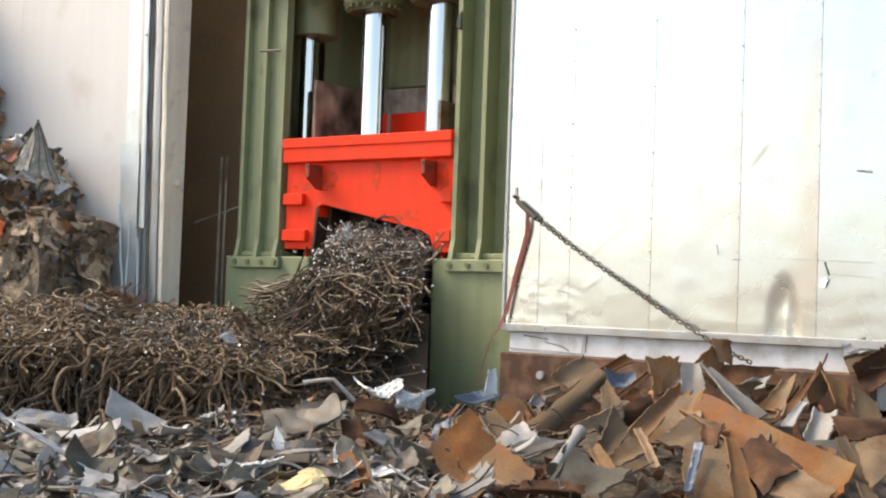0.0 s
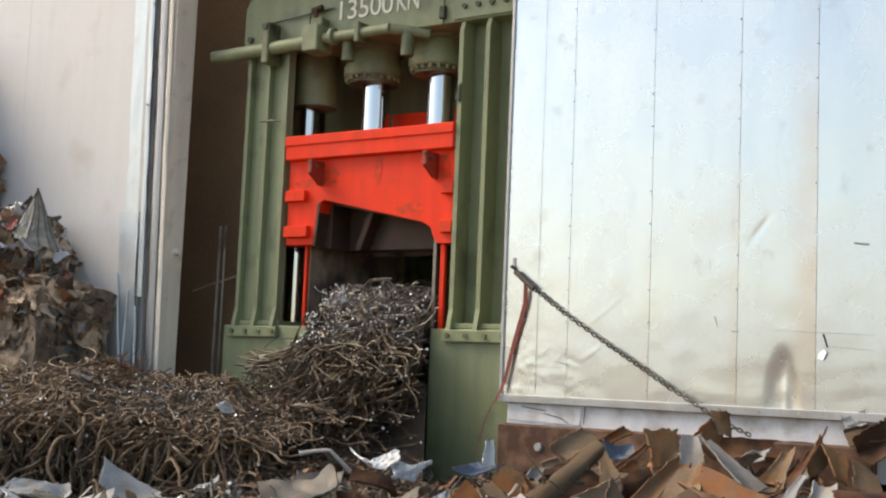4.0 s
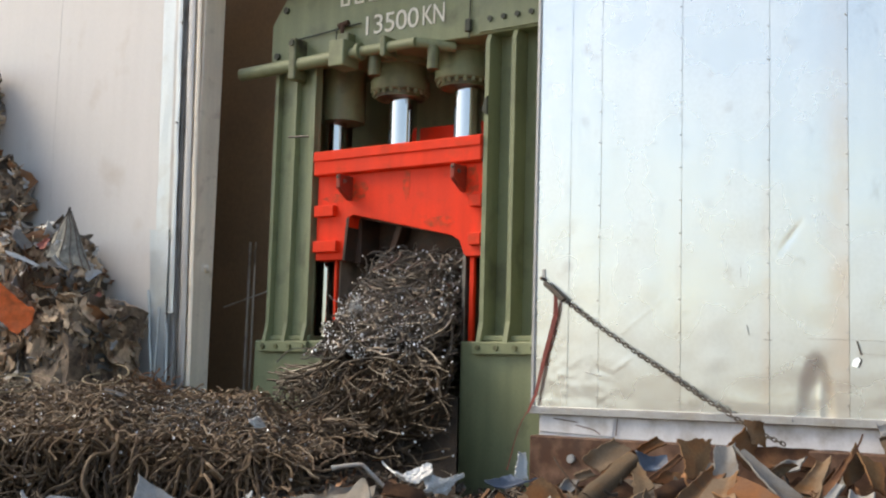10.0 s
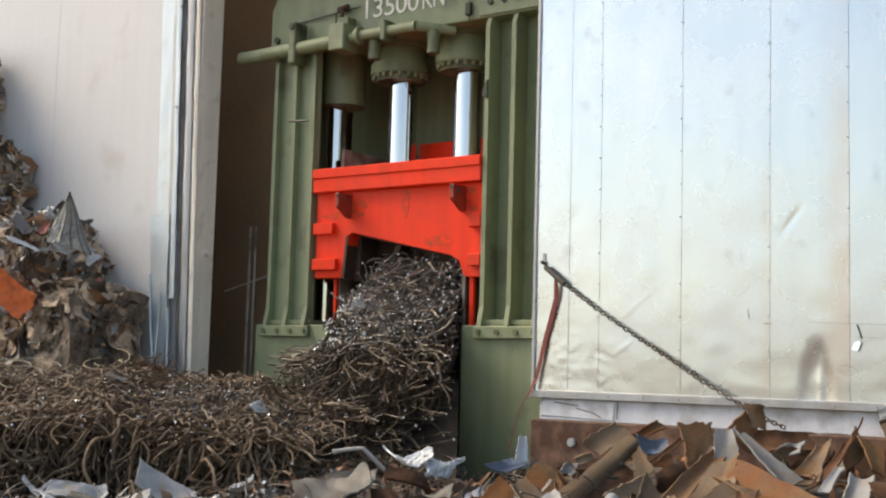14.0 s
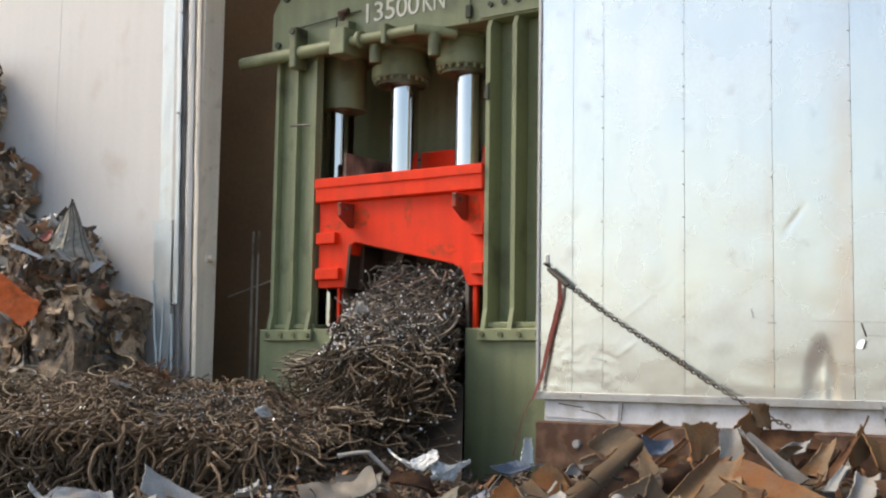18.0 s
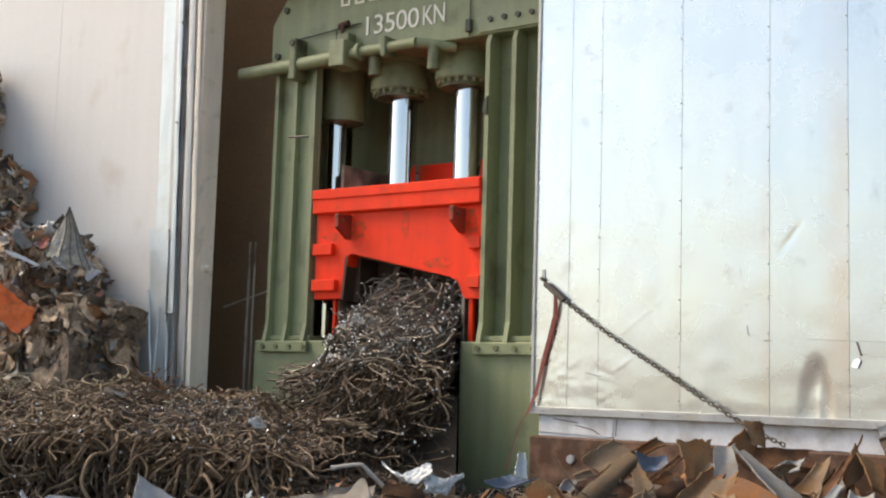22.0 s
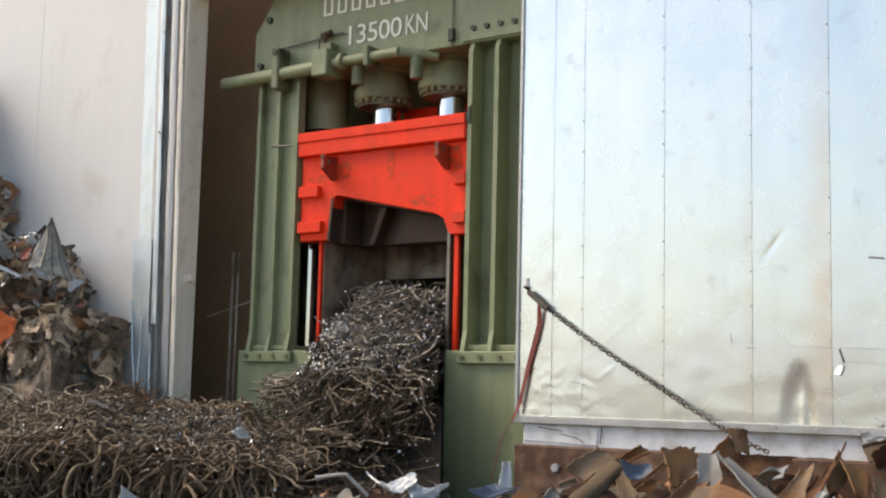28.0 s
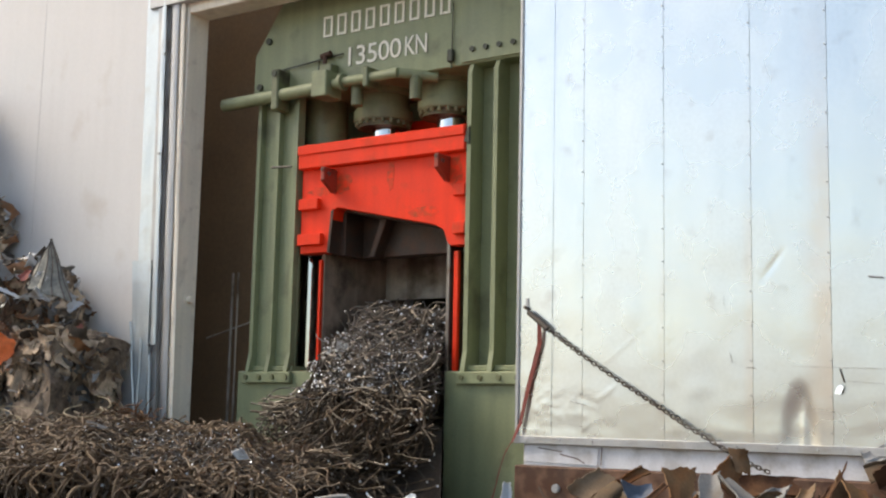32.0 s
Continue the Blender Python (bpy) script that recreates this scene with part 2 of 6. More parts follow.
BLUE = mat("blue_plastic", (0.06, 0.082, 0.125), 0.5, 0.0, 0.2, 8, 60, 0.1, (0.3, 0.32, 0.35), 0.62, 8)
ORANGE = mat("orange_fabric", (0.82, 0.17, 0.045), 0.8, 0.0, 0.2, 8, 60, 0.3, (0.3, 0.08, 0.03), 0.6, 8)
YELLOW = mat("yellow_foam", (0.60, 0.49, 0.27), 0.9, 0.0, 0.15, 10, 70, 0.4, (0.45, 0.3, 0.12), 0.6, 9)
CHAIN = mat("weathered_chain", (0.085, 0.07, 0.057), 0.6, 0.2, 0.2, 20, 90, 0.2)
RED_RAG = mat("faded_red_rag", (0.34, 0.12, 0.10), 0.9, 0.0, 0.2, 8, 70, 0.3, (0.2, 0.08, 0.06), 0.55, 8)
NETTING = mat("grey_netting", (0.25, 0.245, 0.215), 0.8, 0.0, 0.25, 14, 120, 0.6, (0.17, 0.17, 0.15), 0.55, 26)
STRAP = mat("maroon_strap", (0.2, 0.05, 0.04), 0.8, 0.0, 0.15, 10, 90, 0.2)


# ---- mesh helpers ----
def mesh_of(name, verts, faces, material, mats=None, index=None, smooth=False):
    me = bpy.data.meshes.new(name)
    me.from_pydata([tuple(v) for v in verts], [], [tuple(f) for f in faces])
    for m in (mats or [material]):
        me.materials.append(m)
    if index is not None:
        me.polygons.foreach_set("material_index", index)
    if smooth:
        me.polygons.foreach_set("use_smooth", [True] * len(me.polygons))
    me.update()
    return me


def part(name, bm, material, parent=None, label="", smooth=False):
    """Links a bmesh as one mesh object under a thing or under a part."""
    me = bpy.data.meshes.new(name)
    if smooth:
        for e in bm.edges:
            if len(e.link_faces) == 2 and e.calc_face_angle(0) > 0.6:
                e.smooth = False
    bm.to_mesh(me)
    bm.free()
    me.materials.append(material)
    if smooth:
        me.polygons.foreach_set("use_smooth", [True] * len(me.polygons))
    ob = new(name, me)
    ob.parent = parent
    return tagged(ob, label)


def box(x0, x1, y0, y1, z0, z1, bevel=0.006, bm=None):
    b = bmesh.new()
    bmesh.ops.create_cube(b, size=1)
    for v in b.verts:
        v.co = Vector(((x0 + x1) / 2 + v.co.x * (x1 - x0), (y0 + y1) / 2 + v.co.y * (y1 - y0), (z0 + z1) / 2 + v.co.z * (z1 - z0)))
    if bevel:
        bmesh.ops.bevel(b, geom=b.edges[:], offset=bevel, segments=1, affect="EDGES")
    return join(bm, b)


def join(bm, b):
    if bm is None:
        return b
    me = bpy.data.meshes.new("joined")
    b.to_mesh(me)
    b.free()
    bm.from_mesh(me)
    bpy.data.meshes.remove(me)
    return bm


def cyl(p, q, r, seg=24, bm=None, r2=None, bevel=0.0):
    p, q = Vector(p), Vector(q)
    b = bmesh.new()
    bmesh.ops.create_cone(b, cap_ends=True, segments=seg, radius1=r, radius2=r if r2 is None else r2, depth=(q - p).length)
    if bevel:
        rim = [e for e in b.edges if abs(e.verts[0].co.z - e.verts[1].co.z) < 1e-6]
        bmesh.ops.bevel(b, geom=rim, offset=bevel, segments=2, affect="EDGES")
    m = Matrix.Translation((p + q) / 2) @ (q - p).to_track_quat("Z", "Y").to_matrix().to_4x4()
    bmesh.ops.transform(b, matrix=m, verts=b.verts)
    return join(bm, b)


def prism(outline, y0, y1, bevel=0.0):
    """A plate of the outline [(x, z)...] between two y."""
    b = bmesh.new()
    vs = [b.verts.new((x, y0, z)) for x, z in outline]
    f = b.faces.new(vs)
    r = bmesh.ops.extrude_face_region(b, geom=[f])
    for v in r["geom"]:
        if isinstance(v, bmesh.types.BMVert):
            v.co.y = y1
    bmesh.ops.recalc_face_normals(b, faces=b.faces)
    if bevel:
        bmesh.ops.bevel(b, geom=b.edges[:], offset=bevel, segments=1, affect="EDGES")
    return b


def thing(name, label, category, at=(0, 0, 0), group="", kind=""):
    ob = new(name)
    ob.location = at
    ob.empty_display_size = 0.2
    return tagged(ob, label, category, group, kind)


FWD, RIGHT = Vector((-0.5635, 0.8261, 0)), Vector((0.8261, 0.5635, 0))


def uv(u, v, z):
    """A place by its way to the right of and ahead of the viewpoint's foot, and its height."""
    p = Vector((EYE[0], EYE[1], 0)) + FWD * v + RIGHT * u
    return Vector((p.x, p.y, z))


def tubes(lines, radii, sides=5, end_cap=True):
    """Round strands along many polylines at once: lines is (n, k, 3). Returns verts, faces, material index (1 on the cut ends)."""
    L = np.asarray(lines, float)
    n, k, _ = L.shape
    T = np.gradient(L, axis=1)
    T /= np.linalg.norm(T, axis=2, keepdims=True) + 1e-9
    ref = np.where(np.abs(T[:, :1, 2:3]) > 0.8, np.array([1.0, 0, 0]), np.array([0, 0, 1.0]))
    A = np.cross(T, np.broadcast_to(ref, T.shape))
    A /= np.linalg.norm(A, axis=2, keepdims=True) + 1e-9
    B = np.cross(T, A)
    ang = np.arange(sides) * 2 * math.pi / sides
    R = np.asarray(radii, float).reshape(n, 1, 1, 1)
    V = L[:, :, None, :] + R * (A[:, :, None, :] * np.cos(ang)[None, None, :, None] + B[:, :, None, :] * np.sin(ang)[None, None, :, None])
    V[:, 0] = L[:, 0, None] + (V[:, 0] - L[:, 0, None]) * 1.45
    V[:, -1] = L[:, -1, None] + (V[:, -1] - L[:, -1, None]) * 1.45
    verts = V.reshape(-1, 3)
    base = np.arange(n)[:, None, None] * k * sides
    i, j = np.arange(k - 1)[None, :, None], np.arange(sides)[None, None, :]
    j2 = (j + 1) % sides
    quads = np.stack([base + i * sides + j, base + i * sides + j2, base + (i + 1) * sides + j2, base + (i + 1) * sides + j], -1).reshape(-1, 4)
    faces = quads.tolist()
    index = [0] * len(faces)
    if end_cap:
        b0 = (np.arange(n) * k * sides)[:, None]
        caps = np.concatenate([b0 + np.arange(sides)[::-1], b0 + (k - 1) * sides + np.arange(sides)]).tolist()
        faces += caps
        index += [1] * len(caps)
    return verts, faces, index


def strand_mesh(name, lines, radii, mats, sides=5, ends=0.5, rng=None):
    v, f, ix = tubes(lines, radii, sides)
    n = len(lines)
    if rng is not None:
        ix[-2 * n:] = (rng.random(2 * n) < ends).astype(int).tolist()
    return mesh_of(name, v, f, None, mats, ix, smooth=False)


def thicken(P, thick):
    """A sheet of the grid P (nu, nv, 3) with two sides and a rim."""
    nu, nv = P.shape[:2]
    du, dv = np.gradient(P, axis=0), np.gradient(P, axis=1)
    N = np.cross(du, dv)
    N /= np.linalg.norm(N, axis=2, keepdims=True) + 1e-9
    top, bot = P + N * thick / 2, P - N * thick / 2
    V = np.concatenate([top.reshape(-1, 3), bot.reshape(-1, 3)])
    m = nu * nv
    F = []
    for i in range(nu - 1):
        for j in range(nv - 1):
            q = (i * nv + j, (i + 1) * nv + j, (i + 1) * nv + j + 1, i * nv + j + 1)
            F.append(q)
            F.append(tuple(m + k for k in q[::-1]))
    rim0 = [i * nv for i in range(nu)] + [(nu - 1) * nv + j for j in range(1, nv)] + [i * nv + nv - 1 for i in range(nu - 2, -1, -1)] + [j for j in range(nv - 2, 0, -1)]
    k, o = len(rim0), len(V)
    V = np.concatenate([V, V[rim0], V[[m + q for q in rim0]]])
    for q in range(k):
        w = (q + 1) % k
        F.append((o + w, o + q, o + k + q, o + k + w))
    return V, F


def sheet_data(rng, length, width, bend=0.0, twist=0.0, curl=0.0, crumple=0.03, ragged=0.12, thick=0.006, nu=9, nv=6, fold=0.55):
    """A torn, bent sheet about the origin: bent along its length, twisted, curled across, crumpled."""
    s = np.linspace(-0.5, 0.5, nu)
    w = np.linspace(-0.5, 0.5, nv)
    S, Wd = np.meshgrid(s, w, indexing="ij")
    soft = lambda q: (q + np.roll(q, 1, -1) + np.roll(q, -1, -1)) / 3
    tear = soft(rng.random((2, nu)))
    edge = 1 - ragged * 1.6 * tear - ragged * np.abs(np.sin(s * 3 + rng.random((2, 1)) * 6)) * 0.5
    Wd = np.where(Wd < 0, Wd * edge[0][:, None], Wd * edge[1][:, None])
    slant = rng.normal(size=(2, 1)) * ragged * 1.6
    rag = 1 - ragged * soft(rng.random((2, nv))) + slant * w[None]
    S = np.where(S < 0, S * rag[:1], S * rag[1:])
    a = bend * S
    X = length * (np.sin(a) / bend if abs(bend) > 1e-3 else S)
    Z = length * ((1 - np.cos(a)) / bend if abs(bend) > 1e-3 else 0 * S)
    c = curl * Wd
    Y = width * (np.sin(c) / curl if abs(curl) > 1e-3 else Wd)
    Zc = width * ((1 - np.cos(c)) / curl if abs(curl) > 1e-3 else 0 * Wd)
    nx, nz = -np.sin(a), np.cos(a)
    X, Z = X + nx * Zc, Z + nz * Zc
    tw = twist * S
    Y, Z = Y * np.cos(tw) - Z * np.sin(tw), Y * np.sin(tw) + Z * np.cos(tw)
    P = np.stack([X, Y, Z], -1)
    # creases: a few random fold planes shift one side
    for _ in range(3):
        d = rng.normal(size=3)
        d /= np.linalg.norm(d)
        h = P @ d - rng.normal() * 0.2 * length
        P = P + rng.normal(size=3) * crumple * np.abs(h)[..., None] * 2.2
    P = P + rng.normal(size=P.shape) * crumple * 0.10 * width
    # sharp folds and soft dents
    for _ in range(2):
        q = rng.random() * 3.1416
        h = S * length * math.cos(q) + Wd * width * math.sin(q) - rng.uniform(-0.05, 0.25) * width
        h = np.maximum(h, 0)
        f = rng.normal() * fold
        P[..., 2] += h * math.sin(f)
        P[..., 0] -= h * (1 - math.cos(f)) * math.cos(q)
        P[..., 1] -= h * (1 - math.cos(f)) * math.sin(q)
    ph = rng.random(4) * 6.28
    P[..., 2] += 0.018 * width * (np.sin(S * 7 + Wd * 5 + ph[0]) + np.sin(S * 11 - Wd * 8 + ph[1])) + 0.009 * width * np.sin(S * 21 + Wd * 13 + ph[2])
    return thicken(P, thick)


def folded_data(rng, length, width, bend=0.0, curl=0.0, thick=0.008, nu=17):
    """A torn panel with straight folds along it: a plate with lips, an angle, a channel or a shallow V, dented and bent."""
    kind = int(rng.choice(5, p=[0.30, 0.22, 0.20, 0.18, 0.10]))
    a = rng.uniform(0.9, 1.5) * rng.choice((-1, 1))
    lip = rng.uniform(0.10, 0.22)
    folds = ([(1.0, 0.0)], [(lip, a), (1 - lip, 0.0)], [(0.45, a * 0.35), (0.55, -a * 0.35)], [(lip, a), (1 - 2 * lip, 0.0), (lip, -a)], [(0.5, a * 0.55), (0.5, -a * 0.45)])[kind]
    y, z, pts = 0.0, 0.0, []
    for share, ang in folds:
        m = max(2, round(share * 10))
        for q in range(m):
            pts.append((y, z))
            y += width * share / m * math.cos(ang)
            z += width * share / m * math.sin(ang)
    pts.append((y, z))
    C = np.array(pts) - np.array(pts).mean(axis=0)
    nv = len(C)
    sgrid = np.linspace(-0.5, 0.5, nu)
    S, W = np.meshgrid(sgrid, np.linspace(-0.5, 0.5, nv), indexing="ij")
    ends = rng.normal(size=2) * 0.14
    S = S * (1 + np.where(S < 0, ends[0], ends[1]) * W) + np.where(np.abs(S) > 0.49, rng.normal(size=S.shape) * 0.012, 0)
    bite = 1 - 0.10 * np.clip(rng.normal(size=(nu, 1)), 0, 2) * (np.abs(W) > 0.4)
    c = curl * 0.35 * W
    X = S * length
    Y = C[None, :, 0] * bite
    Z = C[None, :, 1] + width * 0.5 * (1 - np.cos(c)) * np.sign(curl + 1e-9)
    b = bend * S
    Z = Z + length * (1 - np.cos(b)) / max(0.05, abs(bend)) * (1 if rng.random() < 0.5 else -1)
    tw = rng.normal() * 0.25 * S
    Y, Z = Y * np.cos(tw) - Z * np.sin(tw), Y * np.sin(tw) + Z * np.cos(tw)
    P = np.stack([X, Y, Z], -1)
    ph = rng.random(6) * 6.28
    dent = np.sin(P[..., 0] * 9 + ph[0]) * np.sin(P[..., 1] * 13 + ph[1]) + 0.6 * np.sin(P[..., 0] * 21 + P[..., 1] * 17 + ph[2])
    P[..., 2] += 0.010 * dent
    # one sharp crease across, by which an end is bent over
    q0, f = rng.uniform(0.1, 0.4) * length, rng.normal() * 0.55
    h = np.maximum(P[..., 0] + 0.3 * P[..., 1] - q0, 0)
    P[..., 2] += h * math.sin(f)
    P[..., 0] -= h * (1 - math.cos(f))
    return thicken(P, thick)


def batch(name, items, mats, index, label, category, kind="stuff", smooth=False):
    """Joins many small pieces (verts, faces) into one object."""
    vs, fs, ix, o = [], [], [], 0
    for (v, f), k in zip(items, index):
        vs.append(v)
        fs += [tuple(a + o for a in q) for q in f]
        ix += [k] * len(f)
        o += len(v)
    ob = new(name, mesh_of(name, np.concatenate(vs), fs, None, mats, ix, smooth))
    return tagged(ob, label, category, kind=kind)


def turn(rng, flat=1.0):
    """A random turn, mostly lying flat."""
    return np.array(Euler((rng.normal() * flat, rng.normal() * flat, rng.random() * 6.283)).to_matrix())


def smooth01(x, a, b):
    t = min(1, max(0, (x - a) / (b - a)))
    return t * t * (3 - 2 * t)


# ---- ground and building ----
g = bmesh.new()
bmesh.ops.create_grid(g, x_segments=40, y_segments=40, size=1)
for v in g.verts:
    x, y = v.co.x, v.co.y
    v.co = Vector((math.copysign(abs(x) ** 3 * 1500, x), math.copysign(abs(y) ** 3 * 1500, y), 0))
tagged(part("ground", g, GROUND), "dusty brown yard ground reaching the horizon", "ground", kind="structure")

WALL_T = 0.28
JAMB_X, LINTEL_Z, TOP_Z = -4.0, 5.62, 8.0
BASE_Z = 1.42
wall_r = tagged(part("wall_front_right", box(0.0, 16, 0.022, WALL_T, BASE_Z - 0.02, TOP_Z, 0), BOLT), "facade wall clad in riveted aluminium sheets", "wall", kind="structure")
rng = np.random.default_rng(3)
SEAMS = [0.0, 0.59, 1.28, 1.97, 2.54, 3.25, 3.94, 4.63, 5.3]


def ridge(x, z, ax, az, bx, bz, width, depth):
    """A crease along a line, fading at its ends."""
    dx, dz = bx - ax, bz - az
    t = ((x - ax) * dx + (z - az) * dz) / (dx * dx + dz * dz)
    t = min(1, max(0, t))
    q = math.hypot(x - ax - t * dx, z - az - t * dz) / width
    return depth * math.exp(-q * q) * (0.3 + 0.7 * math.sin(math.pi * min(0.95, max(0.05, t))))


def dents(x, z):
    """Knocks in the sheets: an arched bulge, creases and a crumpled corner."""
    d = 0.0
    if 1.9 < x < 2.7 and z < 2.2:
        q = math.hypot((x - 2.305) / 0.135, max(0, z - 1.44) / 0.42)
        d += 0.019 * (1 - smooth01(q, 0.45, 1.12))
        d -= 0.008 * math.exp(-((x - 2.33) / 0.022) ** 2) * smooth01(1.78 - z, 0, 0.25)
    d += ridge(x, z, 2.05, 2.6, 2.2, 2.8, 0.022, 0.0035)
    d += ridge(x, z, 0.62, 1.88, 1.16, 2.30, 0.012, -0.0008)
    d += ridge(x, z, 0.72, 1.72, 0.9, 1.84, 0.012, -0.002)
    d += ridge(x, z, 0.55, 1.74, 0.72, 1.68, 0.012, 0.002)
    if x < 0.85 and z < 2.1:
        d += 0.0028 * (0.3 - abs(noise.noise(Vector((x * 9, z * 14, 4))))) * smooth01(2.1 - z, 0, 0.5) * smooth01(0.85 - x, 0, 0.3) * min(1, (z - BASE_Z) * 15)
    return d


def cladding(x0, x1, seed):
    """One aluminium sheet, slightly dented, its left edge lapping over its neighbour."""
    r = np.random.default_rng(seed)
    zs = [BASE_Z + 0.02 * k for k in range(80)]
    zs += [zs[-1] + (TOP_Z - zs[-1]) * k / 45 for k in range(1, 46)]
    nz = len(zs) - 1
    xs = [x0 + 0.0015, x0 + 0.012] + [x0 + (x1 - x0) * i / 44 for i in range(1, 44)] + [x1 - 0.012, x1 - 0.0015]
    b = bmesh.new()
    rows = []
    for k in range(nz + 1):
        z = zs[k]
        row = []
        for i, x in enumerate(xs):
            d = 0.0065 * noise.noise(Vector((x * 1.1, z * 0.8, 2.0))) + 0.0016 * noise.noise(Vector((x * 5, z * 4, 7.0)))
            low = max(0.0, 1 - (z - BASE_Z) / 0.9)
            d += low * 0.0022 * noise.noise(Vector((x * 6, z * 7, 3.0))) * min(1, (z - BASE_Z) * 12)
            d += dents(x, z)
            row.append(b.verts.new((x, -0.004 + d, z)))
        rows.append(row)
    for k in range(nz):
        for i in range(len(xs) - 1):
            b.faces.new((rows[k][i], rows[k][i + 1], rows[k + 1][i + 1], rows[k + 1][i]))
    rim = [q for q in b.edges if q.is_boundary]
    e = bmesh.ops.extrude_edge_only(b, edges=rim)
    for v in e["geom"]:
        if isinstance(v, bmesh.types.BMVert):
            v.co.y += 0.008
    for q in rim:
        q.smooth = False
    bmesh.ops.recalc_face_normals(b, faces=b.faces)
    return b


rivet_bm = cyl((0, -0.0105, 0), (0, 0.011, 0), 0.0048, 8)
rivet_me = bpy.data.meshes.new("rivet")
rivet_bm.to_mesh(rivet_me)
rivet_bm.free()
rivet_me.materials.append(RIVET)
for i, (a, b_) in enumerate(zip(SEAMS, SEAMS[1:])):
    panel = part("panel", cladding(a, b_, i), ALU, wall_r, smooth=True)
    z = BASE_Z + 0.09
    while z < 6.4 and i < 6:
        rv = new("rivet", rivet_me)
        rv.location = (b_ - 0.012, -0.005, z)
        rv.parent = panel
        z += 0.252
part("panel", box(SEAMS[-1], 16, -0.002, 0.010, BASE_Z, TOP_Z, 0), ALU, wall_r)
for xa, za, xb, zb, w, mt in ((2.25, 1.974, 2.93, 1.953, 0.0012, RIVET), (2.63, 1.872, 2.93, 1.85, 0.0010, RIVET), (2.80, 2.588, 2.90, 2.576, 0.007, RIVET), (2.592, 1.955, 2.622, 1.862, 0.005, STEEL),
                              (1.752, 2.49, 1.755, 2.42, 0.0012, ALU_TRIM), (1.80, 2.07, 1.815, 2.0, 0.0022, ALU_TRIM), (0.484, 1.705, 0.62, 1.675, 0.003, RIVET), (1.93, 1.965, 1.99, 1.96, 0.003, RIVET)):
    part("scuff", cyl((xa, -0.014, za), (xb, -0.014, zb), w, 6), mt, wall_r, "scuff mark on the cladding")
flap = bmesh.new()
fv = [flap.verts.new(p) for p in ((2.555, -0.014, 1.785), (2.60, -0.03, 1.775), (2.622, -0.03, 1.83), (2.60, -0.014, 1.848), (2.57, -0.014, 1.83))]
flap.faces.new(fv)
part("torn_flap", flap, ALU, wall_r, "torn flap of bent aluminium")
# edge profile where the cladding folds round the opening
part("edge_trim", box(-0.012, 0.016, -0.02, WALL_T, BASE_Z - 0.01, TOP_Z, 0.004), ALU_TRIM, wall_r)
part("edge_fold", box(0.312, 0.3150, -0.0085, 0.002, BASE_Z + 0.01, TOP_Z, 0.003), ALU, wall_r)
# sill flashing, plinth and steel beam under the cladding
flash = tagged(part("trim_sill", box(-0.005, 16, -0.05, 0.02, BASE_Z - 0.055, BASE_Z + 0.006, 0.004), ALU_TRIM), "galvanised flashing along the foot of the cladding", "trim", kind="structure")
for k in range(26):
    x = 0.12 + k * 0.29
    part("screw", cyl((x, -0.058, BASE_Z - 0.022), (x, -0.048, BASE_Z - 0.022), 0.009, 8), RIVET, flash)
plinth = tagged(part("wall_plinth", box(0.06, 16, 0.0, WALL_T, 0.0, BASE_Z - 0.05, 0.01), CONCRETE), "white painted plinth under the cladding", "wall", kind="structure")

part("plaster_patch", prism([(0.07, 1.225), (0.72, 1.21), (0.74, 1.35), (0.55, 1.36), (0.09, 1.355)], -0.009, -0.002, 0.003), CONCRETE, plinth, "rough patch of old plaster")
for xa, za, xb, zb in ((0.40, 1.29, 0.55, 1.262), (0.55, 1.262, 0.62, 1.225), (0.755, 1.22, 0.765, 1.355), (0.2, 1.335, 0.42, 1.31)):
    part("crack", cyl((xa, -0.010, za), (xb, -0.010, zb), 0.004, 5), BROWN_STEEL, plinth)

# left wall, its reveal and lintel
wall_l = tagged(part("wall_front_left", box(-18, JAMB_X - 0.16, 0.0, WALL_T, 0, TOP_Z, 0), WHITE_PANEL), "white insulated panel wall, slightly dirty", "wall", kind="structure")
for k, x in enumerate((-6.3, -9.3, -12.3)):
    part("panel", box(x - 2.998, x, -0.03, -0.002, 0.2, TOP_Z - 0.05, 0.003), WHITE_PANEL, wall_l)
part("panel", box(-6.298, JAMB_X - 0.31, -0.03, -0.002, 0.2, TOP_Z - 0.05, 0.003), WHITE_PANEL, wall_l)
jamb = tagged(part("trim_jamb", box(JAMB_X - 0.16, JAMB_X, -0.004, WALL_T + 0.004, 0, LINTEL_Z + 0.3, 0.012), WHITE_JAMB), "white jamb lining of the tall opening, scuffed", "trim", kind="structure")
part("knob", cyl((JAMB_X - 0.005, 0.17, 2.67), (JAMB_X + 0.07, 0.17, 2.67), 0.035, 12, bevel=0.006), WHITE_JAMB, jamb)
part("knob_plate", box(JAMB_X - 0.004, JAMB_X + 0.008, 0.12, 0.22, 2.63, 2.71, 0.003), WHITE_JAMB, jamb)
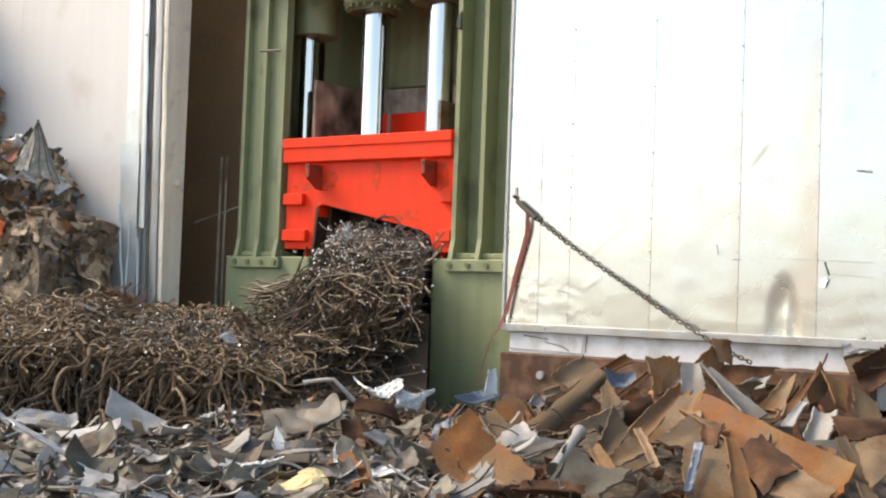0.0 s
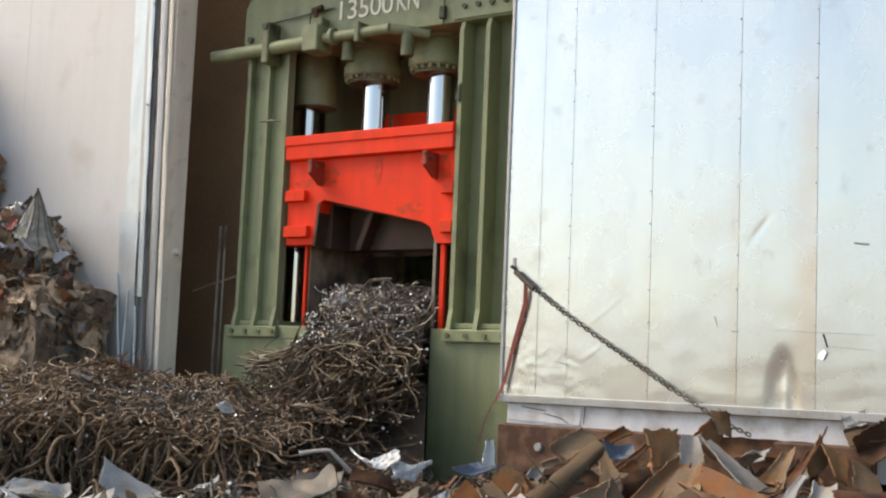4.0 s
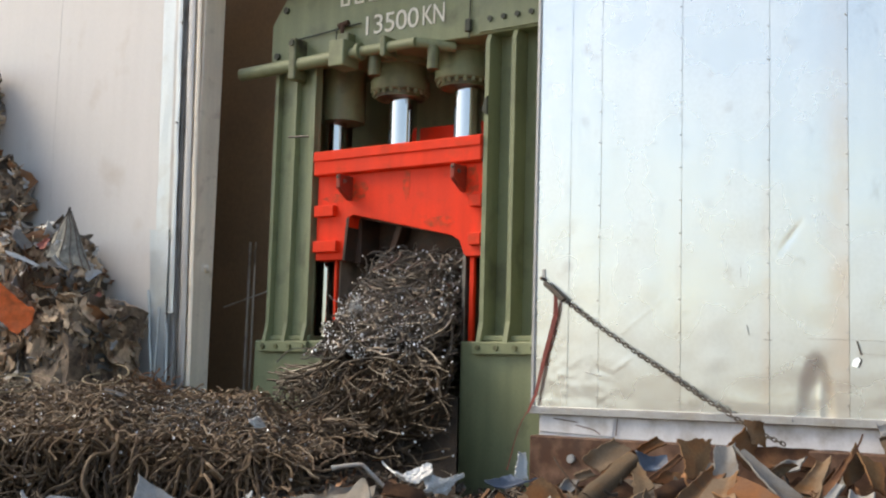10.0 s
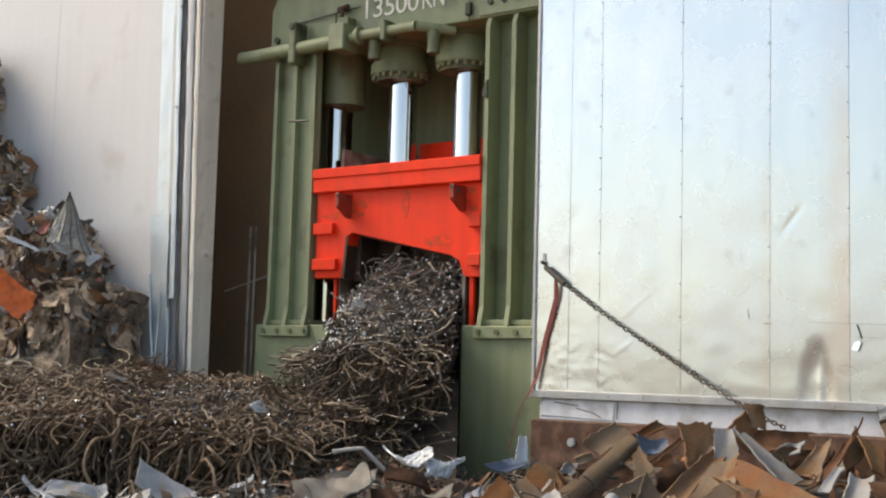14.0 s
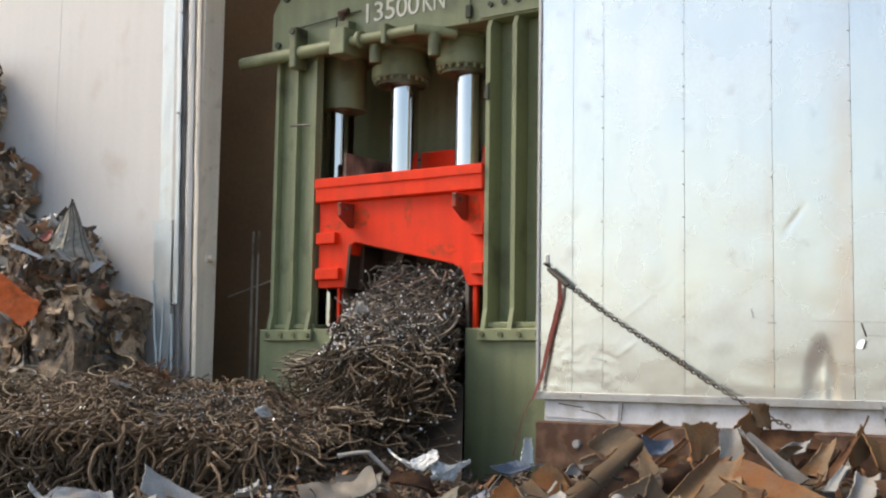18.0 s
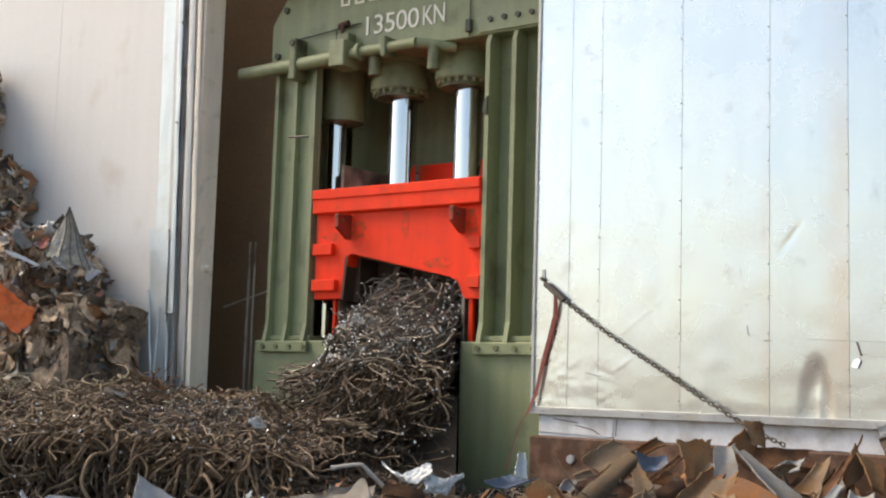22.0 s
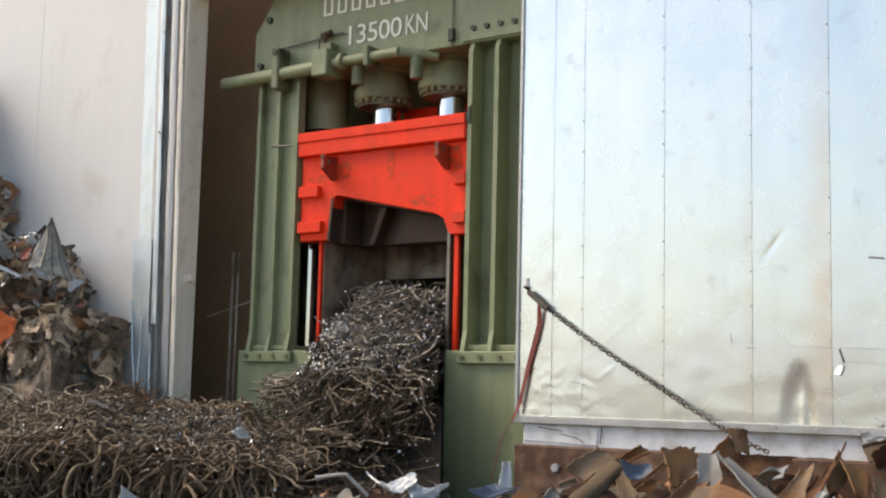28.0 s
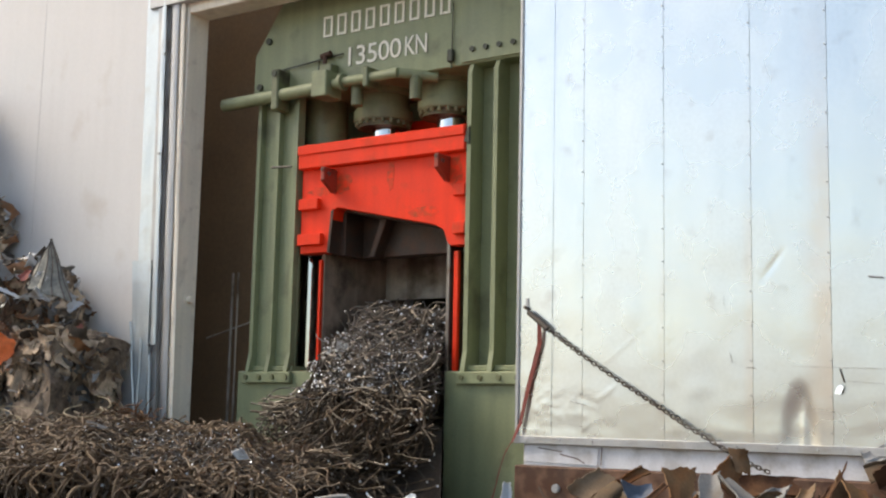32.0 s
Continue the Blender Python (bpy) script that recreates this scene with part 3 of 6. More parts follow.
# bent metal profiles and loose foil covering the corner
def strip(left, right, z0, z1, y, seed, wave=0.008, across=6, fold=0.0):
    """An upright strip of thin sheet, wavy along its height; left and right give its edges by height."""
    b, rows = bmesh.new(), []
    nz_ = 44
    for k in range(nz_ + 1):
        z = z0 + (z1 - z0) * k / nz_
        xa, xb = left(z), right(z)
        row = []
        for i in range(across + 1):
            x = xa + (xb - xa) * i / across
            d = wave * noise.noise(Vector((x * 14, z * 2.3, seed))) + 0.4 * wave * noise.noise(Vector((x * 30, z * 9, seed)))
            row.append(b.verts.new((x + 0.5 * wave * noise.noise(Vector((i * 3, z * 2.6, seed + 9))), y + d - fold * math.sin(math.pi * i / across), z)))
        rows.append(row)
    for k in range(nz_):
        for i in range(across):
            b.faces.new((rows[k][i], rows[k][i + 1], rows[k + 1][i + 1], rows[k + 1][i]))
    rim = [e for e in b.edges if e.is_boundary]
    for v in bmesh.ops.extrude_edge_only(b, edges=rim)["geom"]:
        if isinstance(v, bmesh.types.BMVert):
            v.co.y += 0.006
    for e in rim:
        e.smooth = False
    bmesh.ops.recalc_face_normals(b, faces=b.faces)
    return b


lean = lambda x: (lambda z: x - 0.026 * (z - 4.0))
prof = tagged(part("trim_corner", strip(lean(-4.53), lean(-4.30), 1.2, LINTEL_Z + 0.5, -0.060, 1, 0.012), FOIL_SHEET, smooth=True), "crumpled aluminium foil flashing beside the opening", "trim", kind="structure")
part("profile", strip(lean(-4.325), lean(-4.27), 3.03, LINTEL_Z + 0.5, -0.082, 2, 0.006), ALU_TRIM, prof, "grey folded edge", True)
part("profile", strip(lean(-4.268), lean(-4.205), 2.2, LINTEL_Z + 0.5, -0.094, 3, 0.008, fold=0.006), FOIL_SHEET, prof, "pale bent sheet strip", True)
part("profile", strip(lean(-4.20), lean(-4.15), 1.2, LINTEL_Z + 0.5, -0.072, 4, 0.008, fold=-0.012), STEEL_TRIM, prof, "dark folded groove", True)
part("profile", strip(lean(-4.15), lean(-4.05), 1.2, LINTEL_Z + 0.3, -0.062, 5, 0.008, fold=0.012), ALU_TRIM, prof, "grey galvanised channel", True)
part("profile", strip(lean(-4.05), lean(-3.985), 1.2, LINTEL_Z + 0.1, -0.040, 6, 0.008, fold=0.010), WHITE_JAMB, prof, "cream painted edge strip", True)
part("bent_plate", strip(lambda z: -4.54 + 0.10 * (3.0 - z) / 1.5, lambda z: -4.27 + 0.02 * (3.0 - z), 1.35, 3.06, -0.100, 7, 0.016), FOIL_SHEET, prof, "bent aluminium sheet hanging from the flashing", True)
for z in (4.15, 2.2, 5.2):
    part("screw", cyl((-4.235, -0.115, z), (-4.235, -0.09, z), 0.014, 8), RIVET, prof)
for xa, za, xb, zb, w in ((-4.50, 2.44, -4.38, 1.45, 0.020), (-4.33, 2.27, -4.36, 1.45, 0.020), (-4.20, 2.10, -4.17, 1.45, 0.020)):
    part("torn_strip", strip(lambda z: xb + (xa - xb) * (z - zb) / (za - zb) - w * 0.8, lambda z: xb + (xa - xb) * (z - zb) / (za - zb) + w * 0.8 * (za + 0.02 - z) / (za - zb), zb, za, -0.125, za, 0.01, 3, 0.01), FOIL_SHEET, prof, "torn shiny strip of flashing", True)
lintel = tagged(part("trim_lintel", box(JAMB_X, 0.0, -0.004, WALL_T + 0.004, LINTEL_Z, TOP_Z, 0.01), WHITE_JAMB), "white lintel over the tall opening", "trim", kind="structure")
part("rail", box(JAMB_X - 0.5, -0.02, -0.1, -0.006, LINTEL_Z + 0.1, LINTEL_Z + 0.22, 0.008), ALU_TRIM, lintel)
# the hall behind
HX0, HX1, HY = -14, 12, 13
tagged(part("floor", box(HX0, HX1, WALL_T, HY, -0.2, 0.02, 0), HALL_FLOOR), "dark concrete hall floor", "floor", kind="structure")
tagged(part("wall_back", box(HX0, HX1, HY, HY + 0.2, 0, TOP_Z, 0), DARK_WALL), "dark rear wall of the hall", "wall", kind="structure")
tagged(part("wall_west", box(HX0 - 0.2, HX0, WALL_T, HY, 0, TOP_Z, 0), DARK_WALL), "dark side wall of the hall", "wall", kind="structure")
tagged(part("wall_east", box(HX1, HX1 + 0.2, WALL_T, HY, 0, TOP_Z, 0), DARK_WALL), "dark side wall of the hall", "wall", kind="structure")
# Roof out of view; its gaps are added to brighten hall and press.
roof = box(-18, 16, 0, 0.36, TOP_Z, TOP_Z + 0.25, 0)
box(-18, 16, 1.2, 1.55, TOP_Z, TOP_Z + 0.25, 0, roof)
box(-18, 16, 3.5, HY + 0.2, TOP_Z, TOP_Z + 0.25, 0, roof)
tagged(part("ceiling", roof, DARK_WALL), "dark unseen roof of the hall with gaps added for daylight", "ceiling", kind="structure")
# inner partition close behind the opening, in brown shade
tagged(part("wall_inner", box(-9, -3.62, 1.15, 1.3, 0, TOP_Z - 0.01, 0), DARK_WALL), "dark brown inner partition beside the press", "wall", kind="structure")
post = thing("steel_post", "thin dark steel post with a bracing rod behind the opening", "post", (-3.95, 0.75, 0))
part("pole", box(-0.012, 0.012, -0.012, 0.012, 0, 3.0, 0.003), GATE, post)
part("pole", box(0.07, 0.085, -0.01, 0.01, 0, 3.0, 0.003), GATE, post)
part("brace", cyl((-0.35, 0, 2.32), (0.45, 0, 2.52), 0.009, 8), GATE, post)

beam = thing("steel_beam", "brown primed steel beam lying under the plinth", "steel beam", (0.07, -0.16, 0.4))
part("web", box(0, 2.9, 0, 0.14, 0, 0.80, 0.012), BROWN_STEEL, beam)
part("bolt", cyl((0.385, -0.03, 0.635), (0.385, 0.005, 0.635), 0.034, 12, bevel=0.006), PALE, beam, "pale bolt head with washer")

# ---- the press ----
press = thing("shear_press", "large green hydraulic shear press standing in the tall opening", "press", (0, 0.45, 0))
BLOCK_TOP, HEAD_Z = 1.96, 4.74
for x0, x1 in ((-3.54, -2.46), (-1.03, 0.12)):
    part("base_block", box(x0, x1, 0.0, 0.9, 0.02, BLOCK_TOP, 0.012), GREEN, press)


def column(x0):
    w, deep = (0.60, 0.20) if x0 > -2 else (0.545, 0.07)
    col = part("column", box(x0, x0 + w, deep, deep + 0.04, BLOCK_TOP + 0.05, HEAD_Z + 0.06, 0.008), GREEN, press)
    part("column_web", box(x0 + 0.05, x0 + 0.15, deep + 0.043, 0.75, BLOCK_TOP + 0.05, HEAD_Z - 0.01, 0.008), GREEN, col)
    for dx in (0.0, w / 2 - 0.022, w - 0.045):
        z0, z1 = BLOCK_TOP - 0.02, HEAD_Z + 0.03
        b = bmesh.new()
        prof_yz = [(deep, z0 + 0.03), (-0.001, z0 + 0.03), (-0.045, z0), (-0.03, z0 + 0.07), (0.0, z0 + 0.19), (0.0, z1 - 0.11), (0.05, z1), (deep, z1)]
        a = [b.verts.new((x0 + dx, y, z)) for y, z in prof_yz]
        c = [b.verts.new((x0 + dx + 0.045, y, z)) for y, z in prof_yz]
        b.faces.new(a)
        b.faces.new(c[::-1])
        for i in range(len(a)):
            b.faces.new((a[i], c[i], c[(i + 1) % len(a)], a[(i + 1) % len(a)]))
        bmesh.ops.recalc_face_normals(b, faces=b.faces)
        part("rib", b, GREEN, col)
    plate = part("base_plate", box(x0 - 0.02, x0 + w + 0.02, 0.02, 0.75, BLOCK_TOP + 0.003, BLOCK_TOP + 0.05, 0.006), GREEN, col)
    lug = part("foot_flange", box(x0 - 0.03, x0 + w + 0.05, -0.052, -0.004, BLOCK_TOP - 0.115, BLOCK_TOP - 0.01, 0.006), GREEN, col)
    for k in range(4):
        x = x0 + 0.03 + k * (w + 0.0) / 3.15
        part("bolt", cyl((x, -0.07, BLOCK_TOP - 0.06), (x, -0.048, BLOCK_TOP - 0.06), 0.026, 6), GREEN_DARK, col)
    return col


part("clip", cyl((-3.11, -0.09, 3.98), (-2.90, -0.03, 3.98), 0.012, 8), STEEL, column(-3.40))
part("bracket", prism([(-0.86, 4.02), (-0.80, 3.99), (-0.80, 4.16), (-0.83, 4.13)], -0.02, 0.02, 0.004), BOLT, column(-0.84), "small dark bracket")
head = part("head", prism([(-3.50, HEAD_Z), (0.3, HEAD_Z), (0.3, 6.5), (-2.7, 6.5), (-3.04, 5.86), (-3.50, 5.20)], 0.02, 0.95, 0.01), GREEN, press)
part("head_flange", box(-0.92, 0.3, 0.0, 0.03, HEAD_Z + 0.02, 5.6, 0.004), GREEN, head)
for x in (-0.795, -0.65, -0.505, -0.36, -0.215):
    part("bolt", cyl((x, -0.02, 4.87), (x, 0.01, 4.87), 0.028, 6), BOLT, head)
for x, z in ((-3.3, 5.33), (-3.4, 4.86), (-3.2, 4.86)):
    part("bolt", cyl((x, -0.01, z), (x, 0.03, z), 0.035, 10), BOLT, head)
part("stay_rod", cyl((-3.2, -0.01, 4.99), (-2.3, -0.01, 5.05), 0.008, 6), BOLT, head)


def lettering(body, x, z, size, squeeze):
    c = bpy.data.curves.new("lettering", "FONT")
    c.body, c.size, c.extrude, c.offset, c.space_character = body, size, 0.003, 0.0005, 0.94
    ob = new("lettering", c)
    ob.parent = head
    ob.rotation_euler = (radians(90), 0, 0)
    ob.location = (x, 0.012, z)
    ob.scale = (squeeze, 1, 1)
    c.materials.append(LETTER)
    return tagged(ob, "cream painted lettering")


lettering("13500", -2.31, 4.925, 0.272, 1.09)
lettering("KN", -1.58, 4.925, 0.272, 0.73)
# the name above is kept as plain strokes
for k in range(9):
    x = -2.58 + k * 0.176
    b = box(x, x + 0.026, 0.008, 0.018, 5.26, 5.47, 0)
    box(x + 0.09, x + 0.116, 0.008, 0.018, 5.26, 5.47, 0, b)
    box(x + 0.026, x + 0.09, 0.008, 0.018, 5.448, 5.47, 0, b)
    box(x + 0.026, x + 0.09, 0.008, 0.018, 5.26, 5.282, 0, b)
    part("painted_mark", b, LETTER, head, "cream painted stroke marks")


def cylinder(x, y, r, z0, z1, flange=True):
    """A hydraulic barrel that hangs below the head, with a bolted gland."""
    c = part("cylinder", cyl((x, y, z0), (x, y, z1), r, 32), GREEN, press, smooth=True)
    if flange:
        part("gland", cyl((x, y, z0 - 0.10), (x, y, z0 + 0.02), r * 1.12, 32, bevel=0.012), GREEN, c, smooth=True)
        part("collar", cyl((x, y, z0 + 0.16), (x, y, z0 + 0.24), r * 1.25, 32, bevel=0.012), GREEN, c, smooth=True)
        part("gland_ring", cyl((x, y, z0 - 0.16), (x, y, z0 - 0.10), r * 0.92, 32), GREEN_DARK, c)
        for k in range(20):
            a = k * 2 * math.pi / 20
            px, py = x + math.cos(a) * r * 1.0, y + math.sin(a) * r * 1.0
            part("bolt", cyl((px, py, z0 - 0.135), (px, py, z0 - 0.095), 0.02, 6), GREEN, c)
    return c


RODS = ((-2.985, 0.44, 0.107), (-2.126, 0.44, 0.140), (-1.350, 0.44, 0.134))
cylinder(-2.915, 0.50, 0.228, 4.21, HEAD_Z + 0.1, False)
cylinder(-2.155, 0.47, 0.263, 4.53, HEAD_Z + 0.1)
cylinder(-1.385, 0.47, 0.253, 4.55, HEAD_Z + 0.1)
# oil pipe across the front, with brackets and valve block
pipe = part("oil_pipe", cyl((-3.84, -0.08, 4.70), (-2.54, -0.08, 4.72), 0.065, 20, bevel=0.03), GREEN, press, "green painted oil pipe with a rounded end", True)
part("pipe_bracket", box(-3.10, -3.01, -0.16, 0.04, 4.55, 4.97, 0.012), GREEN_DARK, pipe)
part("pipe_eye", cyl((-3.055, -0.175, 4.92), (-3.055, -0.155, 4.92), 0.032, 12), BOLT, pipe)
part("valve_block", box(-2.54, -2.35, -0.2, 0.05, 4.60, 4.86, 0.01), GREEN, press)
part("valve_cap", box(-2.52, -2.38, -0.1, 0.02, 4.862, 4.95, 0.01), GREEN_DARK, press)
p2 = part("oil_pipe", cyl((-2.33, -0.1, 4.73), (-1.55, -0.1, 4.73), 0.05, 16), GREEN, press)
part("pipe_flange", cyl((-2.25, -0.1, 4.73), (-2.20, -0.1, 4.73), 0.085, 16, bevel=0.008), GREEN, p2)
part("pipe_bracket", box(-1.93, -1.87, -0.17, 0.03, 4.63, 4.83, 0.01), GREEN_DARK, p2)
part("pipe_bend", cyl((-1.55, -0.1, 4.73), (-1.25, 0.12, 4.70), 0.05, 16), GREEN, p2)
part("stub_pipe", cyl((-2.1, -0.02, 4.5), (-2.1, -0.02, 4.72), 0.06, 14), GREEN_DARK, press)
part("stub_pipe", cyl((-1.42, 0.0, 4.48), (-1.42, 0.0, 4.70), 0.06, 14), GREEN_DARK, press)
# small fittings and thin lines on the head
part("fitting", cyl((-2.49, -0.06, 4.86), (-2.49, -0.06, 5.04), 0.022, 10), BROWN_STEEL, press, "rusty brown fitting on the head")
part("fitting", cyl((-2.56, -0.03, 5.05), (-2.44, -0.03, 5.07), 0.028, 10), BROWN_STEEL, press, "rusty brown fitting on the head")
part("thin_line", cyl((-2.62, 0.005, 4.86), (-2.62, 0.005, 5.05), 0.006, 6), BOLT, press)
part("thin_line", cyl((-1.03, 0.005, 4.72), (-1.02, 0.005, 5.35), 0.006, 6), BOLT, press)
part("line_clip", box(-1.06, -1.0, -0.03, 0.015, 4.78, 4.90, 0.008), BOLT, press)
# guide rods, liners and feed chamber
part("liner", box(-2.628, -2.596, 0.12, 0.16, 0.4, 3.05, 0.004), RED, press, "red chamber liner edge")
part("liner_plate", box(-2.625, -2.585, 0.163, 1.75, 0.4, 3.7, 0.004), CHAMBER, press, "brown stained side plate of the chamber")
part("liner", box(-1.035, -0.985, 0.12, 0.16, 0.4, 3.05, 0.004), RED, press, "red chamber liner edge")
# BLADE plates inside the chamber: its shade is put into their colour.
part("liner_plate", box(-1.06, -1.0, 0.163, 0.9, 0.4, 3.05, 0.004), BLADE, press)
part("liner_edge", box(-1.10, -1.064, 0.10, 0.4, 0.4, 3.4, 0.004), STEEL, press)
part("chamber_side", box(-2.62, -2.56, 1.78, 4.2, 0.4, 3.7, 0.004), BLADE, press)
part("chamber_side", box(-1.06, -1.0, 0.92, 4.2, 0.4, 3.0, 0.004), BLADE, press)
part("chamber_floor", box(-2.455, -1.06, 0.0, 4.2, 0.4, 0.9, 0.004), STEEL, press)
part("rear_plate", box(-2.42, -1.08, 2.6, 2.7, 0.9, 3.4, 0.004), STEEL, press, "streaked grey steel rear plate")
part("chamber_gate", box(-2.58, -1.07, 1.15, 1.22, 2.74, 3.75, 0.004), GATE, press, "streaked grey steel gate at the back of the chamber")
part("rear_frame", box(-3.4, -2.5, 1.6, 2.6, 0.02, 6.0, 0.01), GREEN_DARK, press)
part("rear_frame", box(-1.0, -0.1, 1.6, 2.6, 0.02, 6.0, 0.01), GREEN_DARK, press)
part("rear_screen", box(-3.5, 0.3, 2.75, 2.85, 0.02, 6.4, 0.01), GREEN, press)
part("rear_crossbeam", box(-3.4, -0.1, 1.24, 1.7, 3.78, 5.6, 0.01), GREEN, press)

# the moving ram
ram = thing("press_ram", "bright red steel ram of the press, its lower edge notched", "press ram", (0, 0.5, 0))
RT, RB = 4.18, 3.09
body = part("ram_body", prism([(-2.82, RB + 0.02), (-2.56, RB + 0.02), (-2.46, RB + 0.02), (-2.44, RB + 0.16), (-2.42, RB + 0.3), (-2.40, RB + 0.43), (-2.36, RB + 0.45),
                               (-1.20, RB + 0.20), (-1.11, RB + 0.15), (-1.06, RB + 0.03), (-1.03, RB), (-0.848, RB), (-0.848, RT - 0.22), (-2.82, RT - 0.22)], 0.0, 0.16, 0.006), RED, ram)
cap = part("ram_cap", prism([(-2.825, RT - 0.24), (-0.848, RT - 0.24), (-0.848, RT), (-2.825, RT)], -0.07, 0.66, 0.012), RED, ram)
part("cap_strip", box(-2.825, -0.848, -0.085, -0.06, RT - 0.10, RT - 0.004, 0.008), RED, cap)
for x0, x1, z in ((-2.815, -2.57, RB + 0.50), (-2.815, -2.52, RB + 0.15), (-0.98, -0.848, RB + 0.50), (-0.98, -0.848, RB + 0.15)):
    part("ledge", box(x0, x1, -0.055, 0.005, z - 0.055, z + 0.055, 0.006), RED, ram)
for x in (-2.42, -1.09):
    b = bmesh.new()
    side = [(0.004, RT - 0.27), (-0.20, RT - 0.27), (-0.20, RT - 0.40), (-0.04, RT - 0.50), (0.004, RT - 0.50)]
    a_ = [b.verts.new((x, y, z)) for y, z in side]
    c_ = [b.verts.new((x + 0.045, y, z)) for y, z in side]
    b.faces.new(a_)
    b.faces.new(c_[::-1])
    for i in range(5):
        b.faces.new((a_[i], c_[i], c_[(i + 1) % 5], a_[(i + 1) % 5]))
    bmesh.ops.recalc_face_normals(b, faces=b.faces)
    bmesh.ops.bevel(b, geom=b.edges[:], offset=0.005, segments=1, affect="EDGES")
    lug = part("lug", b, RED_DIRTY, ram, "worn red lug with a pin")
    part("pin", cyl((x - 0.012, -0.13, RT - 0.33), (x + 0.06, -0.13, RT - 0.33), 0.02, 12), STEEL, lug)
    part("front_bolt", cyl((x + 0.022, -0.212, RT - 0.30), (x + 0.022, -0.198, RT - 0.30), 0.012, 10), BOLT, lug)
part("worn_edge", prism([(-2.475, RB + 0.01), (-2.445, RB + 0.01), (-2.405, RB + 0.44), (-2.44, RB + 0.42)], -0.004, 0.17, 0.003), BLADE, ram, "bare worn edge of the notch")
rs = random.Random(4)
for cx, cz, sx, sz in ((-1.0, RT - 0.40, 0.10, 0.15), (-2.30, RT - 0.40, 0.10, 0.12), (-1.72, RT - 0.36, 0.05, 0.20), (-2.60, RB + 0.62, 0.14, 0.05), (-1.33, RB + 0.33, 0.16, 0.05)):
    ring = [(cx + sx * (0.7 + 0.5 * rs.random()) * math.cos(a), cz + sz * (0.7 + 0.5 * rs.random()) * math.sin(a)) for a in (k * math.pi / 9 for k in range(18))]
    part("grime_smear", prism(ring, -0.0025, 0.002), RED_GRIMY, ram, "brown oily smear on the red paint")
holder = part("blade_holder", prism([(-2.50, RB), (-2.40, RB + 0.46), (-1.06, RB + 0.2), (-1.02, RB)], 0.45, 0.62, 0.01), BLADE, ram, "blackened blade holder")
part("holder_cheek", box(-2.46, -2.38, 0.16, 0.46, RB + 0.0, RB + 0.5, 0.006), BLADE, ram)
part("holder_roof", prism([(-2.44, RB + 0.44), (-1.04, RB + 0.16), (-1.04, RB + 0.22), (-2.44, RB + 0.5)], 0.16, 0.5, 0.004), BLADE, ram)
part("blade_rib", prism([(-2.20, RB - 0.01), (-2.05, RB + 0.38), (-1.98, RB + 0.36), (-2.13, RB - 0.01)], 0.30, 0.46, 0.006), BLADE, ram)
part("rear_beam", box(-2.15, -1.3, 0.75, 1.0, RB + 0.1, RT + 0.33, 0.01), RED, ram)
part("guide_rod", cyl((-2.99, 0.37, RB - 1.35), (-2.99, 0.37, RB + 0.04), 0.113, 40), CHROME, ram, "polished guide rod", True)
# Dark colour stands for the shade behind the ram's leg.
part("rod_socket", box(-3.20, -2.64, 0.17, 0.62, RB + 0.035, RB + 0.34, 0.01), BLADE, ram)
for x, y, r in RODS:
    part("piston_rod", cyl((x, y, RT - 0.02), (x, y, RT + 1.75), r, 32), CHROME, ram, "polished chrome piston rod", True)
for x, y, r in RODS:
    part("rod_foot", cyl((x, y, RT - 0.01), (x, y, RT + 0.02), r * 1.35, 24), RED_GRIMY, ram)


# ---- wires ----
def wander(rng, start, heading, length, k=11, wav=0.35, droop=0.0, flat=None):
    """Polylines that start at places, head somewhere and wander: arrays (n, 3) in, (n, k, 3) out."""
    n = len(start)
    step = (np.asarray(length) / (k - 1)).reshape(n, 1)
    P = np.zeros((n, k, 3))
    P[:, 0] = start
    d = heading / np.linalg.norm(heading, axis=1, keepdims=True)
    spin = rng.normal(size=(n, 3)) * wav
    for i in range(1, k):
        spin = spin * 0.7 + rng.normal(size=(n, 3)) * wav * 0.7
        d = d + spin * 0.6
        d[:, 2] -= droop
        if flat is not None:
            d[:, 2] *= flat
        d /= np.linalg.norm(d, axis=1, keepdims=True)
        P[:, i] = P[:, i - 1] + d * step
    return P


def uv_array(u, v, z):
    f, r = np.array(FWD), np.array(RIGHT)
    p = np.array([EYE[0], EYE[1], 0.0]) + np.outer(v, f) + np.outer(u, r)
    p[:, 2] = z
    return p


def single_cables(parent, lines, radii, mats, r, ends=0.7):
    """Cables that lie clear of the tangle, each one a piece of its own."""
    for line, rad in zip(lines, radii):
        ob = new("cable", strand_mesh("cable", line[None], [rad], mats, 6, ends, r))
        ob.parent = parent


# long heap of hanging cables before the left wall
rng = np.random.default_rng(11)
def crest(u, v):
    """Top surface of the cable heap."""
    back = np.clip((v - 8.75) / 1.2, 0, 1)
    z = 1.16 + 0.26 * back
    z = z - 0.06 * np.clip((u + 2.1) / 0.5, 0, 1) - 0.10 * np.clip((u + 1.3) / 0.4, 0, 1)
    z = z - 0.12 * np.exp(-((u + 1.42) / 0.26) ** 2)
    return z + 0.05 * np.sin(u * 5.1 + v) + 0.03 * np.sin(u * 11.3 + 2 * v)


